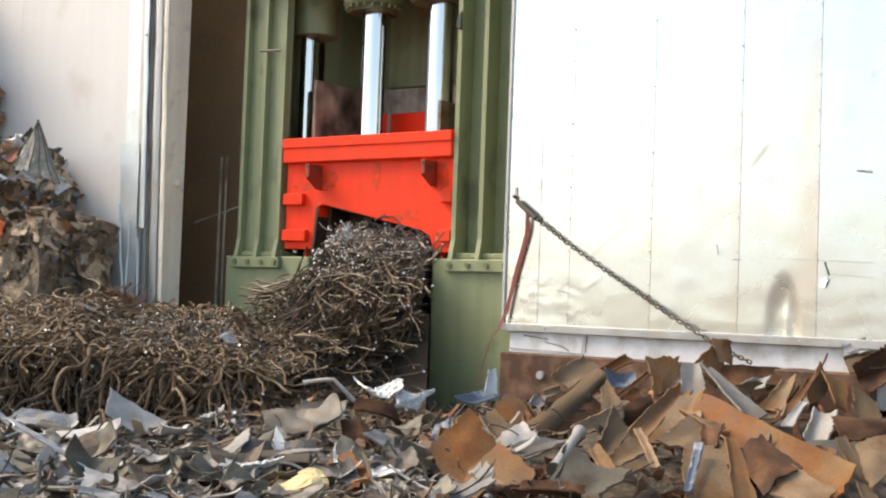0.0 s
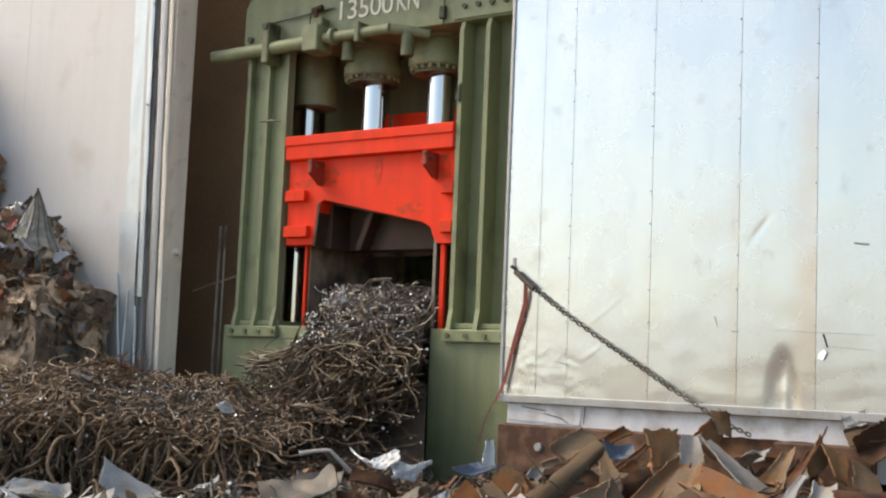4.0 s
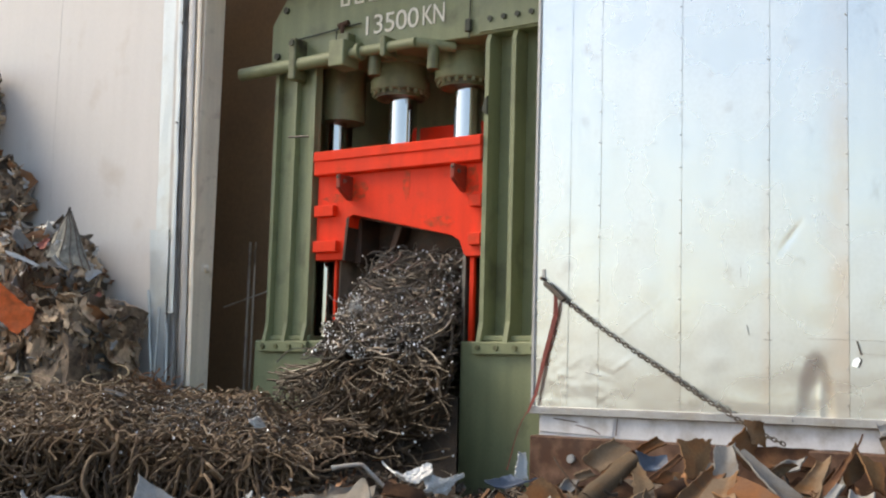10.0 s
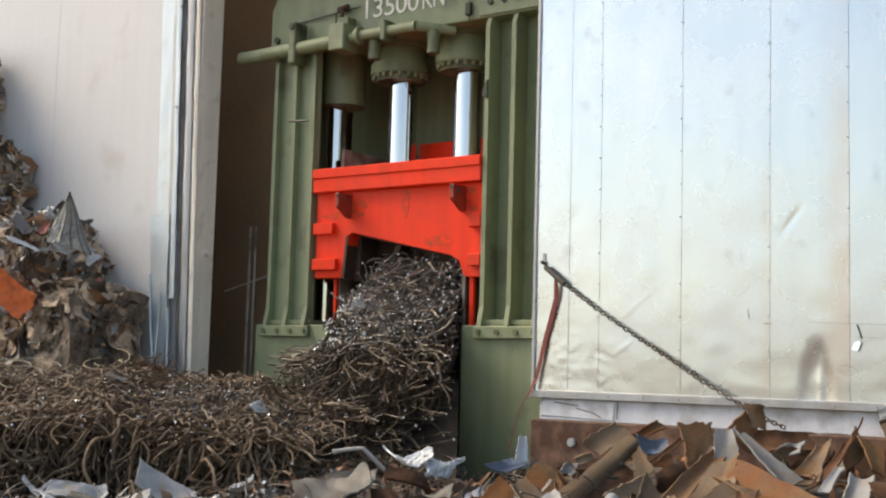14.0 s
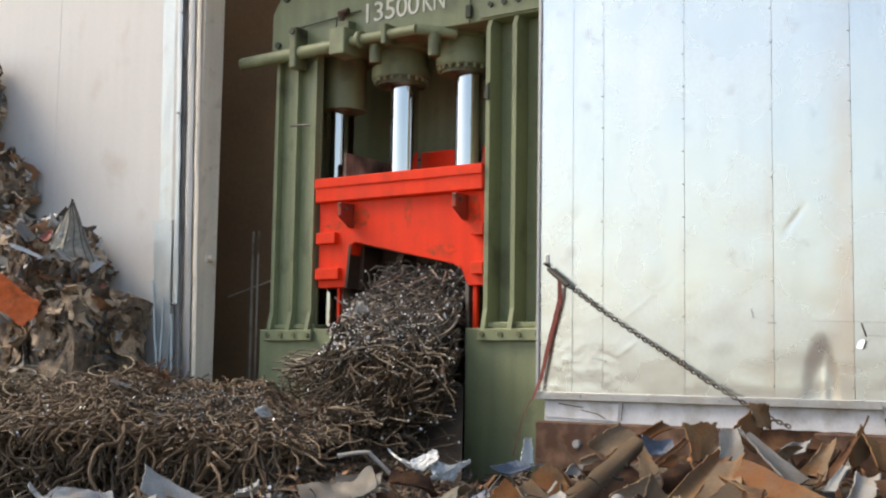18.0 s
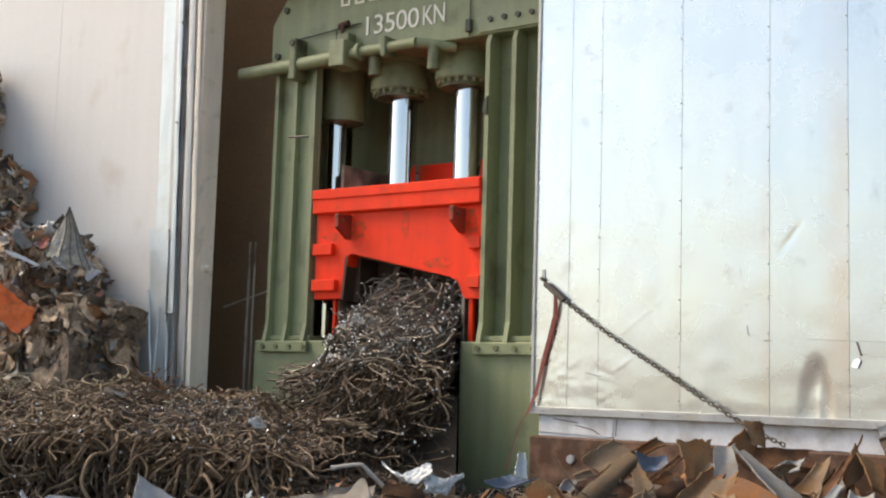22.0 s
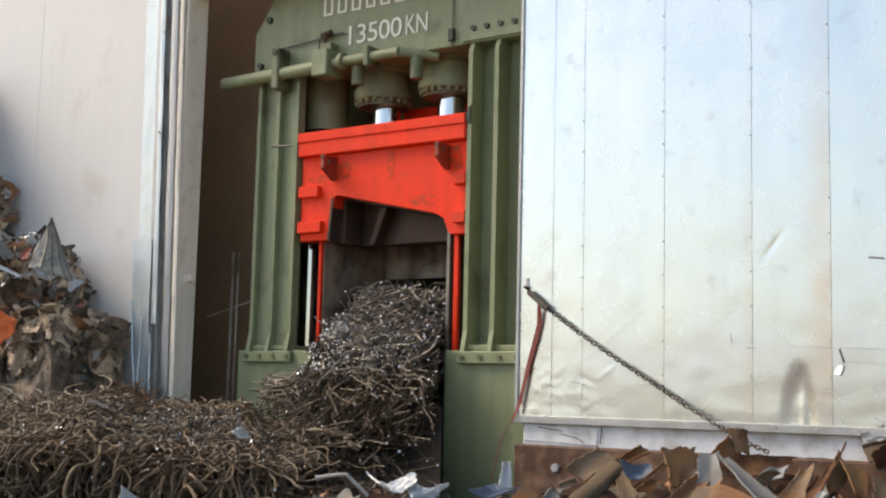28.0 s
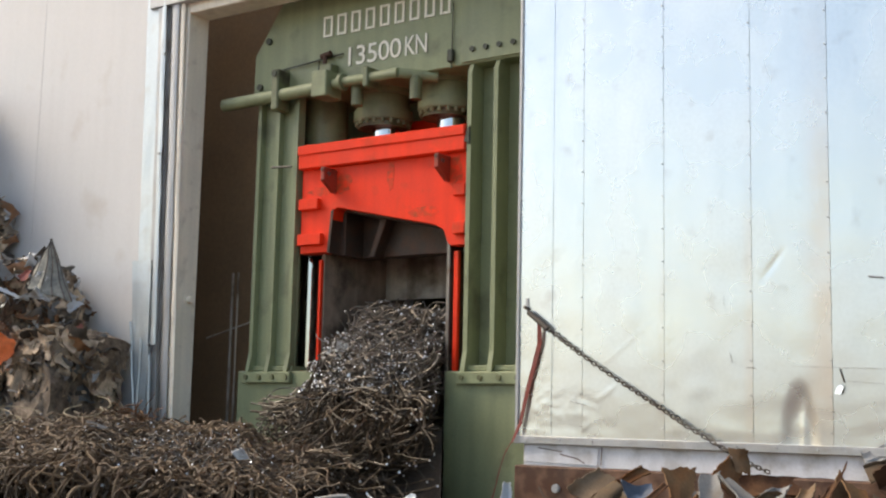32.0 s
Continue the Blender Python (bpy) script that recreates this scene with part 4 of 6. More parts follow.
def heap_lines(rng, n, n2):
    """Strands that hang over the front of the heap, and the mat of short ones on its top."""
    u = rng.uniform(-4.3, -1.12, n)
    v = 8.68 + rng.random(n) ** 1.3 * 0.5 + np.clip(u + 1.6, 0, 1) * 0.5
    top = crest(u, v) - rng.random(n) ** 1.6 * 0.42
    start = uv_array(u, v, top)
    sway = 0.25 * np.sin(u * 3.1) + 0.15 * np.sin(u * 8.3)
    wild = rng.random(n) < 0.42
    spread = np.where(wild, 0.75, 0.34)[:, None]
    toward = -np.array(FWD) * 0.3 + np.outer(sway, np.array(RIGHT)) + rng.normal(size=(n, 3)) * spread
    toward[:, 2] = np.where(wild, rng.normal(0.0, 0.55, n), -0.5 - rng.random(n) * 0.6)
    curtain = wander(rng, start, toward, np.where(wild, rng.uniform(0.2, 0.7, n), rng.uniform(0.3, 0.95, n)), 18, 0.36, rng.uniform(0.04, 0.26, n))
    u2 = rng.uniform(-4.4, -1.08, n2)
    v2 = 8.85 + rng.random(n2) ** 1.2 * 1.8
    start2 = uv_array(u2, v2, crest(u2, v2) + rng.random(n2) * 0.05 - 0.02)
    h2 = rng.normal(size=(n2, 3))
    h2[:, 2] *= 0.12
    mat_top = wander(rng, start2, h2, rng.uniform(0.2, 0.65, n2), 18, 0.34, 0.03, 0.85)
    lines = np.concatenate([curtain, mat_top])
    rel = lines - np.array([EYE[0], EYE[1], 0])
    lu, lv = rel @ np.array(RIGHT), rel @ np.array(FWD)
    lines[:, :, 2] = np.minimum(lines[:, :, 2], crest(lu, lv) + 0.02 + 0.09 * rng.random((len(lines), 1)) ** 2 + 0.03 * np.sin(lu * 37) * np.sin(lv * 29))
    rad = np.concatenate([0.0048 + 0.0085 * rng.random(n) ** 1.6, rng.uniform(0.004, 0.0085, n2)])
    keep = lines[:, :, 1].max(axis=1) < -0.12
    return lines[keep], rad[keep]


lines, rad = heap_lines(rng, 1380, 1500)
cable_heap = tagged(new("cable_heap", strand_mesh("cable_heap", lines, rad, [WIRE, WIRE_END], 5, 0.30, rng)),
                    "heap of dirty brown cut cables with shiny ends, hanging in strands", "cable heap", kind="stuff")
lines, rad = heap_lines(rng, 190, 90)
single_cables(cable_heap, lines, rad * 1.1, [WIRE, WIRE_END], rng, 0.45)
# thin pale loops of cable on the top of the heap
for k in range(8):
    cu, cv_ = rng.uniform(-4.1, -2.35), rng.uniform(9.6, 10.4)
    a0, span, ra, rb = rng.uniform(0, 6.28), rng.uniform(2.5, 5.2), rng.uniform(0.1, 0.32), rng.uniform(0.04, 0.12)
    arc = [uv(cu + ra * math.cos(a0 + span * q / 17), cv_ + 0.12 * math.sin(a0 + span * q / 17), float(crest(cu, cv_)) + 0.05 + rb * (1 + math.sin(a0 + span * q / 17))) for q in range(18)]
    if max(q.y for q in arc) > -0.1:
        continue
    lp = new("cable_loop", strand_mesh("cable_loop", np.array([[tuple(q) for q in arc]]), [0.0055], [WIRE_PALE, WIRE_END], 6, 1.0, rng))
    lp.parent = cable_heap
    tagged(lp, "thin pale cable bent into a loop")
nb = 260
bu, bv = np.clip(rng.normal(-1.95, 0.30, nb), -2.7, -1.3), rng.uniform(9.0, 9.75, nb)
bits = wander(rng, uv_array(bu, bv, crest(bu, bv) + rng.uniform(0.0, 0.06, nb)), rng.normal(size=(nb, 3)) * np.array([1, 1, 0.5]), rng.uniform(0.03, 0.12, nb), 6, 0.4)
bits = bits[bits[:, :, 1].max(axis=1) < -0.1]
bt = new("bright_bits", strand_mesh("bright_bits", bits, rng.uniform(0.003, 0.006, len(bits)), [SHRED_GREY, WIRE_END], 4, 0.7, rng))
bt.parent = cable_heap
bt["kind"] = "stuff"
nb = 190
st = np.array([-4.1, -0.42, 1.42]) + rng.normal(size=(nb, 3)) * np.array([0.16, 0.06, 0.07])
tuft = new("shred_tuft", strand_mesh("shred_tuft", wander(rng, st, rng.normal(size=(nb, 3)) + np.array([0, 0, 0.5]), rng.uniform(0.08, 0.24, nb), 9, 0.55), rng.uniform(0.004, 0.009, nb), [SHRED_RUST, SHRED_DARK], 4, 0.4, rng))
tuft.parent = cable_heap
tuft["kind"] = "stuff"
tagged(tuft, "tuft of brown shreds heaped against the jamb")
# its dense inside, near-black to stand for shade between the strands
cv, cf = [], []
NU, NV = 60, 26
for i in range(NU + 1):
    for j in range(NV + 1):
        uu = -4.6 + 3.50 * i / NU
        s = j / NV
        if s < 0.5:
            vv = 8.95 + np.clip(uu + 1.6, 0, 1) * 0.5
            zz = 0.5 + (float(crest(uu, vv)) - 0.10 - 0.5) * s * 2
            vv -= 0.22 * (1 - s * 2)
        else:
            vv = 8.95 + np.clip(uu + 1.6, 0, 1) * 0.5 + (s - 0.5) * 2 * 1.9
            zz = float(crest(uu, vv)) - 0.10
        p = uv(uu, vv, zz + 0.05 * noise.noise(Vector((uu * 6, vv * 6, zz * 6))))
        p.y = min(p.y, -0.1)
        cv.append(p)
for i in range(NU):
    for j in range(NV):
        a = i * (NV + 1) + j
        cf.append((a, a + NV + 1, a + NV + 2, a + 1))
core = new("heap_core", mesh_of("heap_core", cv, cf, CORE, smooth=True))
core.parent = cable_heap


def clear_of_frame(ls):
    """Strands that run through neither the base blocks nor the chamber's sides."""
    x, y, z = ls[:, :, 0], ls[:, :, 1], ls[:, :, 2]
    inside = ((x < -2.43) | (x > -1.04)) & (y > 0.40) & (z < 3.0)
    # right limit follows the viewpoint's sight line past the block
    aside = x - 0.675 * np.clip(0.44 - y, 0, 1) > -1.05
    # left limit follows the viewpoint's sight line, narrowing upwards, with a few strays
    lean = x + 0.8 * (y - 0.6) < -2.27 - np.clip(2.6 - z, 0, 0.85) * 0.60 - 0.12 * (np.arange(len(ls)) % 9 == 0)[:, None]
    return ~(inside | aside | (lean & (z > 1.78))).any(axis=1)


def bunch(r, n, front, way, length, wav, droop=0.0, lid=None, k=14):
    """Strands that begin at their cut ends on a front and run back by a way."""
    ls = wander(r, front(r, n), way(r, n), r.uniform(*length, n), k, wav, droop)
    if lid is not None:
        ls[:, :, 2] = np.minimum(ls[:, :, 2], lid(ls[:, :, 0], ls[:, :, 1]) + 0.10 * r.random((n, 1)) ** 3)
    return ls[clear_of_frame(ls)]


def poke(r, n):
    """Back into the chamber, ends to the front."""
    return np.stack([r.normal(0.10, 0.34, n), np.ones(n), r.normal(0.03, 0.16, n)], 1)


def lie(r, n):
    """Across the front."""
    return np.stack([r.choice((-1, 1), n) * np.ones(n), r.normal(0.0, 0.25, n), r.normal(0, 0.16, n)], 1)


def curl(r, n):
    return r.normal(size=(n, 3)) * np.array([1, 0.35, 0.9])


def packed(r, count, centres, mats_radius=0.0068):
    """Tight parallel packets of thin cables, cut off flush."""
    out = []
    for c in centres:
        d = np.array([r.normal(0.15, 0.15), 1.0, r.normal(0.05, 0.1)])
        d /= np.linalg.norm(d)
        for q in range(count):
            a, rr = q * 2.4, 0.0135 * math.sqrt(q)
            s = np.array(c) + np.array([math.cos(a) * rr * 1.35, r.normal() * 0.012, math.sin(a) * rr * 0.9])
            t = np.linspace(0, 0.4, 14)[:, None]
            out.append(s + d * t + np.array([0, 0, 0.03]) * np.sin(t * 9 + c[0]) + r.normal(size=3) * 0.03 * t)
    return np.array(out)


def bundle(name, label, seed, sets, single, mats, radius, packets=None):
    """A tangle of cables: sets of strands joined, and the clear-lying ones singly."""
    r = np.random.default_rng(seed)
    ls = np.concatenate([bunch(r, *s) for s in sets] + ([packed(r, 26, packets)] if packets else []))
    n = len(ls)
    rad = r.uniform(*radius, n)
    if packets:
        rad[-26 * len(packets):] = 0.0075
    v, f, ix = tubes(ls, rad, 5)
    ix[-2 * n:-n] = (r.random(n) < 0.8).astype(int).tolist()
    ix[-n:] = (r.random(n) < 0.25).astype(int).tolist()
    ob = new(name, mesh_of(name, v, f, None, mats, ix))
    tagged(ob, label, "cable bundle", kind="stuff")
    for s in single:
        c = bunch(r, *s)
        single_cables(ob, c, r.uniform(radius[0] * 1.1, radius[1] * 1.15, len(c)), mats, r)
    return ob


# Backing sheet under the strands; its dark colour stands for shade in gaps.
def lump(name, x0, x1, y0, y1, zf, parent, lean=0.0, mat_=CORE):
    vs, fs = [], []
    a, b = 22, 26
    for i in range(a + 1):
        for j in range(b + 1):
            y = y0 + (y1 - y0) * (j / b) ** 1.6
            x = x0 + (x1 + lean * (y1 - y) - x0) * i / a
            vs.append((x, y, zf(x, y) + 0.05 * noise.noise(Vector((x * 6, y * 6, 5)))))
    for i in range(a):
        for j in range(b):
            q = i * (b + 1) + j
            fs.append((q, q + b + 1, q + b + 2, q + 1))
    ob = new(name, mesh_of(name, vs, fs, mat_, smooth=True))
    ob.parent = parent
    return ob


# loose spill below the mouth: rests on the ground heap, half over the left base block
def spill_front(r, n):
    x = np.clip(-1.75 + r.normal(size=n) * 0.40, -2.42, -1.08)
    y = 0.36 - r.random(n) ** 0.8 * 0.8
    x = x + np.clip(x + 1.7, 0, 0.6) / 0.6 * 0.55 * (0.36 - y)
    zt = 1.88 - np.clip(0.3 - y, 0, 2) * 0.90 - np.abs(x + 1.7) * 0.12
    z = zt - r.random(n) ** 1.5 * 0.45
    hollow = (x - 0.6 * (0.36 - y) > -1.55) & (z < 1.62)
    return np.stack([np.where(hollow, x - 0.45 - 0.3 * r.random(n), x), y, z], 1)


def arm_front(r, n):
    t = r.random(n)
    return np.stack([-2.95 + 0.5 * r.random(n) + 0.1 * t, 0.10 + r.normal(size=n) * 0.10, 1.44 + 0.24 * t + 0.04 * r.normal(size=n)], 1)


def flow(r, n):
    """From the lower front up and back to the mouth."""
    return np.stack([r.normal(0.85, 0.25, n), r.normal(0.55, 0.3, n), r.normal(0.20, 0.2, n)], 1)


def arm_way(r, n):
    return np.stack([np.ones(n), r.normal(0.15, 0.12, n), r.normal(-0.02, 0.10, n)], 1)


# Lid heights are set along the viewpoint's sight line, slope 0.695.
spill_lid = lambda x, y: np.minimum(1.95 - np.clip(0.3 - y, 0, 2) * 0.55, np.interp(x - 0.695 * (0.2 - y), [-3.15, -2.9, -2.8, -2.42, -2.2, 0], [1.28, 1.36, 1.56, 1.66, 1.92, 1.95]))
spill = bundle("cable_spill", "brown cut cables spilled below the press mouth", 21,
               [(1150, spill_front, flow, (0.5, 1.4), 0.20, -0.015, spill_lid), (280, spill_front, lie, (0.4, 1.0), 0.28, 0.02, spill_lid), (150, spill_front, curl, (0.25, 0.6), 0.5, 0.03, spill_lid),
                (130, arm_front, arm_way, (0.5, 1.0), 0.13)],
               [(60, spill_front, flow, (0.5, 1.2), 0.15, -0.01, spill_lid), (16, arm_front, arm_way, (0.6, 1.0), 0.12)], [WIRE_OILY_SHADE, WIRE_END], (0.0042, 0.009))
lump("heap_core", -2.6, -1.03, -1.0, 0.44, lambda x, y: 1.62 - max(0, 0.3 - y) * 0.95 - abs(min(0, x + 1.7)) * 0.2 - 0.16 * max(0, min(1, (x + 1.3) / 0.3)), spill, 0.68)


# pressed bundle in the mouth, pushed out and squeezed
def pressed_front(r, n):
    x = r.uniform(-2.38, -1.12, n)
    z = 1.70 + r.random(n) * (0.55 - np.abs(x + 1.68) * 0.10)
    y = -0.04 + 0.46 * np.clip((z - 1.78) / 0.5, 0, 1) ** 1.3 + 0.10 * (x + 1.8) ** 2 + np.abs(r.normal(size=n)) * 0.09
    return np.stack([x, y, z], 1)


pressed_lid = lambda x, y: 2.27 - np.abs(x + 1.66) * 0.10 - np.clip(0.3 - y, 0, 1) * 0.5
pressed = bundle("pressed_cables", "dark cables packed in the press mouth, with shiny cut ends", 31,
                 [(900, pressed_front, poke, (0.25, 0.7), 0.18, 0.0, pressed_lid), (170, pressed_front, lie, (0.2, 0.6), 0.26, 0.0, pressed_lid), (90, pressed_front, curl, (0.15, 0.4), 0.5, 0.04, pressed_lid)],
                 [(34, pressed_front, lie, (0.3, 0.7), 0.2, 0.0, pressed_lid), (36, pressed_front, poke, (0.3, 0.6), 0.2, 0.0, pressed_lid), (14, pressed_front, curl, (0.25, 0.5), 0.35, 0.03, pressed_lid)],
                 [WIRE_DARK, WIRE_END], (0.0045, 0.0095), [(-2.10, 0.0, 1.80), (-1.80, 0.0, 1.74), (-2.22, 0.06, 1.97), (-1.55, 0.06, 1.93), (-1.95, 0.10, 1.98), (-1.42, 0.12, 1.98)])
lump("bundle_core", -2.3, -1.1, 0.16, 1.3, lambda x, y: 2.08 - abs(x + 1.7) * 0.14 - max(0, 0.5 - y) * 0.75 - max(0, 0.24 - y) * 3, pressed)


def fed_front(r, n):
    x = r.uniform(-2.36, -1.1, n)
    z = 2.12 + r.random(n) ** 0.9 * (0.50 - np.clip(x + 1.9, 0, 1) * 0.10)
    y = 0.42 + 0.30 * np.clip((z - 2.2) / 0.4, 0, 1) + np.abs(r.normal(size=n)) * 0.13 + np.clip(-2.1 - x, 0, 1) * 0.3 * r.random(n)
    return np.stack([x, y, z], 1)


fed_lid = lambda x, y: 2.62 - np.clip(x + 1.9, 0, 1) * 0.10 - 0.6 * np.clip(0.55 - y, 0, 1) - 0.25 * np.clip(-2.15 - x, 0, 1)
fed = bundle("fed_cables", "bundle of brown cables pushed forward through the press", 41,
             [(380, fed_front, poke, (0.3, 0.7), 0.20, 0.0, fed_lid), (280, fed_front, lie, (0.3, 0.9), 0.24, 0.0, fed_lid), (110, fed_front, curl, (0.15, 0.4), 0.5, 0.02, fed_lid)],
             [(44, fed_front, lie, (0.3, 0.8), 0.17, 0.0, fed_lid), (26, fed_front, poke, (0.3, 0.6), 0.2, 0.0, fed_lid), (22, fed_front, curl, (0.2, 0.5), 0.35, 0.02, fed_lid)],
             [WIRE_DARK, WIRE_END], (0.0045, 0.0095))
lump("bundle_core", -2.22, -1.1, 0.60, 2.0, lambda x, y: 2.36 - abs(x + 1.5) * 0.16 - max(0, 0.8 - y) * 0.8 - max(0, 0.68 - y) * 3, fed)

# a pale clump of fine strands caught in the packed cables
r = np.random.default_rng(47)
n = 110
st = np.array([-2.03, 0.24, 2.13]) + r.normal(size=(n, 3)) * np.array([0.085, 0.03, 0.035])
fine = new("fine_strands", strand_mesh("fine_strands", wander(r, st, r.normal(size=(n, 3)) * np.array([1, 0.5, 0.4]), r.uniform(0.05, 0.16, n), 7, 0.6, 0.02), r.uniform(0.002, 0.0045, n), [FOIL, WIRE_END], 4, 0.6, r))
fine.parent = pressed
tagged(fine, "pale clump of fine foil strands")


# ---- scrap: the ground heap ----
def heap_height(u, v):
    """The surface of the loose scrap in front of the wall."""
    low = 0.56 + (min(v, 8.8) - 6) * (0.01 + 0.085 * smooth01(u, -2.4, -0.5))
    high = 0.60 + (min(v, 8.2) - 6) * 0.17
    k = smooth01(u, 0.1, 1.0)
    h = low * (1 - k) + high * k
    h *= smooth01(v, 3.2, 6.0)
    h -= 0.16 * smooth01(v, 7.4, 8.6) * smooth01(u, -0.6, -0.1) * (1 - smooth01(u, 0.8, 1.4))
    return h + 0.07 * noise.noise(Vector((u * 1.7, v * 1.7, 0))) + 0.05 * noise.noise(Vector((u * 5, v * 5, 3)))


nu, nv = 110, 90
verts, faces = [], []
for i in range(nu + 1):
    for j in range(nv + 1):
        u, v = -6 + 11 * i / nu, 3.0 + 10 * j / nv
        p = uv(u, v, heap_height(u, v) - 0.06)
        p.y = min(p.y, 0.60 if -3.6 < p.x < 0 else -0.02)
        verts.append(p)
for i in range(nu):
    for j in range(nv):
        a = i * (nv + 1) + j
        faces.append((a, a + nv + 1, a + nv + 2, a + 1))
tagged(new("scrap_ground", mesh_of("scrap_ground", verts, faces, DIRT, smooth=True)), "mound of fine dark scrap and dirt before the wall", "scrap heap", kind="stuff")


# ---- scrap pieces ----
def sheet(name, seed, u, v, z, a, tilt, length, width, bend, curl, material, label, thick=0.010, crumple=0.04, group="sheets in the scrap heap"):
    """One torn sheet. a: the way its length runs, degrees up from level; tilt: 0 upright, 90 lying flat."""
    r = np.random.default_rng(seed)
    foil = material is FOIL
    crumple = max(crumple, 0.19) if foil else crumple
    panel_like = material in (RUST, RUST_ORANGE, RUST_DARK, TAN_GREY) and curl < 3
    if panel_like:
        V, F = folded_data(r, length * 1.15, width * 1.30, bend, curl, max(thick, 0.009))
    else:
        V, F = sheet_data(r, length * 1.05, width * 1.05, bend, r.normal() * 0.3, curl, crumple, 0.14, thick, *((20, 13) if foil else (19, 12)), fold=0.22)
    me = mesh_of(name, V, F, material, smooth=not (foil or panel_like))
    ob = new(name, me)
    a, tilt = radians(a), radians(tilt)
    up, back = Vector((0, 0, 1)), FWD
    lx = RIGHT * math.cos(a) + up * math.sin(a)
    w0 = up * math.cos(a) - RIGHT * math.sin(a)
    ny = w0 * math.cos(tilt) + back * math.sin(tilt)
    nz = lx.cross(ny)
    m = Matrix((lx, ny, nz)).transposed().to_4x4()
    ob.matrix_world = Matrix.Translation(uv(u, v, z)) @ m
    return tagged(ob, label, name.replace("_", " "), group)

def plate(name, seed, u, v, z, rise, swing, tilt, length, width, taper, skew, bow, material, label, thick=0.010):
    """One torn panel about its middle. rise, swing: the way its length runs; tilt: its turn about that way; bow: how far it bulges."""
    r = np.random.default_rng(seed)
    s, t = np.meshgrid(np.linspace(-0.5, 0.5, 17), np.linspace(-0.5, 0.5, 11), indexing="ij")
    width, length = width * 1.16, length * 1.07
    w = width * (1 + 2 * taper * s)
    x = s * length + skew * width * t
    y = t * w
    ph = r.random(8) * 6.28
    rim = np.clip((np.maximum(np.abs(s), np.abs(t)) - 0.40) / 0.10, 0, 1)
    torn = 0.022 * width + 0.002
    x = x + rim * torn * (np.sin(t * 9 + ph[0]) + 0.7 * np.sin(t * 23 + ph[1]) + 0.8 * r.normal(size=t.shape)) * np.abs(s) * 2
    y = y + rim * torn * (np.sin(s * 7 + ph[2]) + 0.5 * np.sin(s * 19 + ph[3]) + 0.5 * r.normal(size=s.shape)) * np.abs(t) * 2
    h = bow * (1 - 4 * t * t) + 0.3 * bow * np.sin(3 * s + ph[4])
    h = h + width * (0.025 * np.sin(4 * s + 3 * t + ph[5]) + 0.012 * np.sin(8 * t - 5 * s + ph[6]))
    crease = 0.5 * (r.random() - 0.5) * s + (0.25 - 0.5 * r.random())
    h = h + r.choice((-1, 1)) * 0.35 * width * np.maximum(0, t - crease)
    if material is FOIL:
        h = h + 0.015 * np.sin(30 * s + ph[0]) * np.sin(33 * t + ph[1])
    V, F = thicken(np.stack([x, y, h], -1), thick)
    ob = new(name, mesh_of(name, V, F, material, smooth=True))
    a, b_ = radians(rise), radians(swing)
    level = RIGHT * math.cos(b_) + FWD * math.sin(b_)
    ex = level * math.cos(a) + Vector((0, 0, math.sin(a)))
    e1 = Vector((0, 0, math.cos(a))) - level * math.sin(a)
    e2 = ex.cross(e1)
    c = radians(tilt)
    ey = e1 * math.cos(c) + e2 * math.sin(c)
    m = Matrix((ex, ey, ex.cross(ey))).transposed().to_4x4()
    ob.matrix_world = Matrix.Translation(uv(u, v, z)) @ m
    return tagged(ob, label, name.replace("_", " "), "sheets in the scrap heap")


plate("scrap_sheet", 900, 0.99, 8.35, 1.138, 28, 25, 159, 0.270, 0.127, -0.00, 0.38, 0.012, TAN, "pale tan torn sheet with ochre stains in the scrap")
plate("scrap_sheet", 901, 0.90, 7.91, 0.950, 20, 56, 131, 0.933, 0.113, -0.14, -0.55, -0.050, TAN_GREY, "faded grey-tan torn sheet lying in the scrap")
# Rusted sheet whose dark tone also stands for the shaded hollow there.
plate("scrap_sheet", 902, 0.96, 7.77, 0.890, 18, 57, 104, 0.556, 0.152, 0.31, -0.63, 0.020, RUST_DARK, "dark rusted crumpled sheet in the scrap heap")
plate("scrap_sheet", 903, 1.26, 8.38, 1.192, 27, 14, 168, 0.236, 0.056, 0.18, 0.42, 0.015, RUST_ORANGE, "curled orange-rusted sheet in the scrap heap")
plate("scrap_sheet", 904, 0.55, 7.67, 0.931, 28, 68, 106, 0.240, 0.195, -0.26, -0.32, 0.020, RUST, "bent tan sheet with rust stains lying in the scrap")
plate("scrap_sheet", 905, 0.41, 7.23, 0.866, -32, -49, 97, 0.232, 0.170, 0.15, 0.40, 0.025, TAN, "pale tan torn sheet with ochre stains in the scrap")
plate("metal_sheet", 906, 0.50, 6.92, 0.850, -26, -85, 92, 0.212, 0.194, 0.44, 0.20, 0.020, PALE, "pale grey bent metal sheet on the scrap")
plate("metal_sheet", 907, 0.58, 6.78, 0.816, 17, 31, 111, 0.288, 0.100, -0.01, 1.50, 0.015, PALE, "pale grey bent metal sheet on the scrap")
plate("scrap_sheet", 908, 0.20, 6.63, 0.822, 31, 51, 114, 0.395, 0.245, 0.01, -0.41, 0.030, RUST, "bent tan sheet with rust stains lying in the scrap")
plate("scrap_sheet", 909, 0.37, 6.37, 0.709, -14, -59, 109, 0.402, 0.300, -0.15, 0.46, 0.020, RUST, "bent tan sheet with rust stains lying in the scrap")
plate("scrap_sheet", 910, 0.10, 6.71, 0.844, 35, 79, 95, 0.178, 0.084, -0.13, 0.18, 0.030, RUST_ORANGE, "curled orange-rusted sheet in the scrap heap")
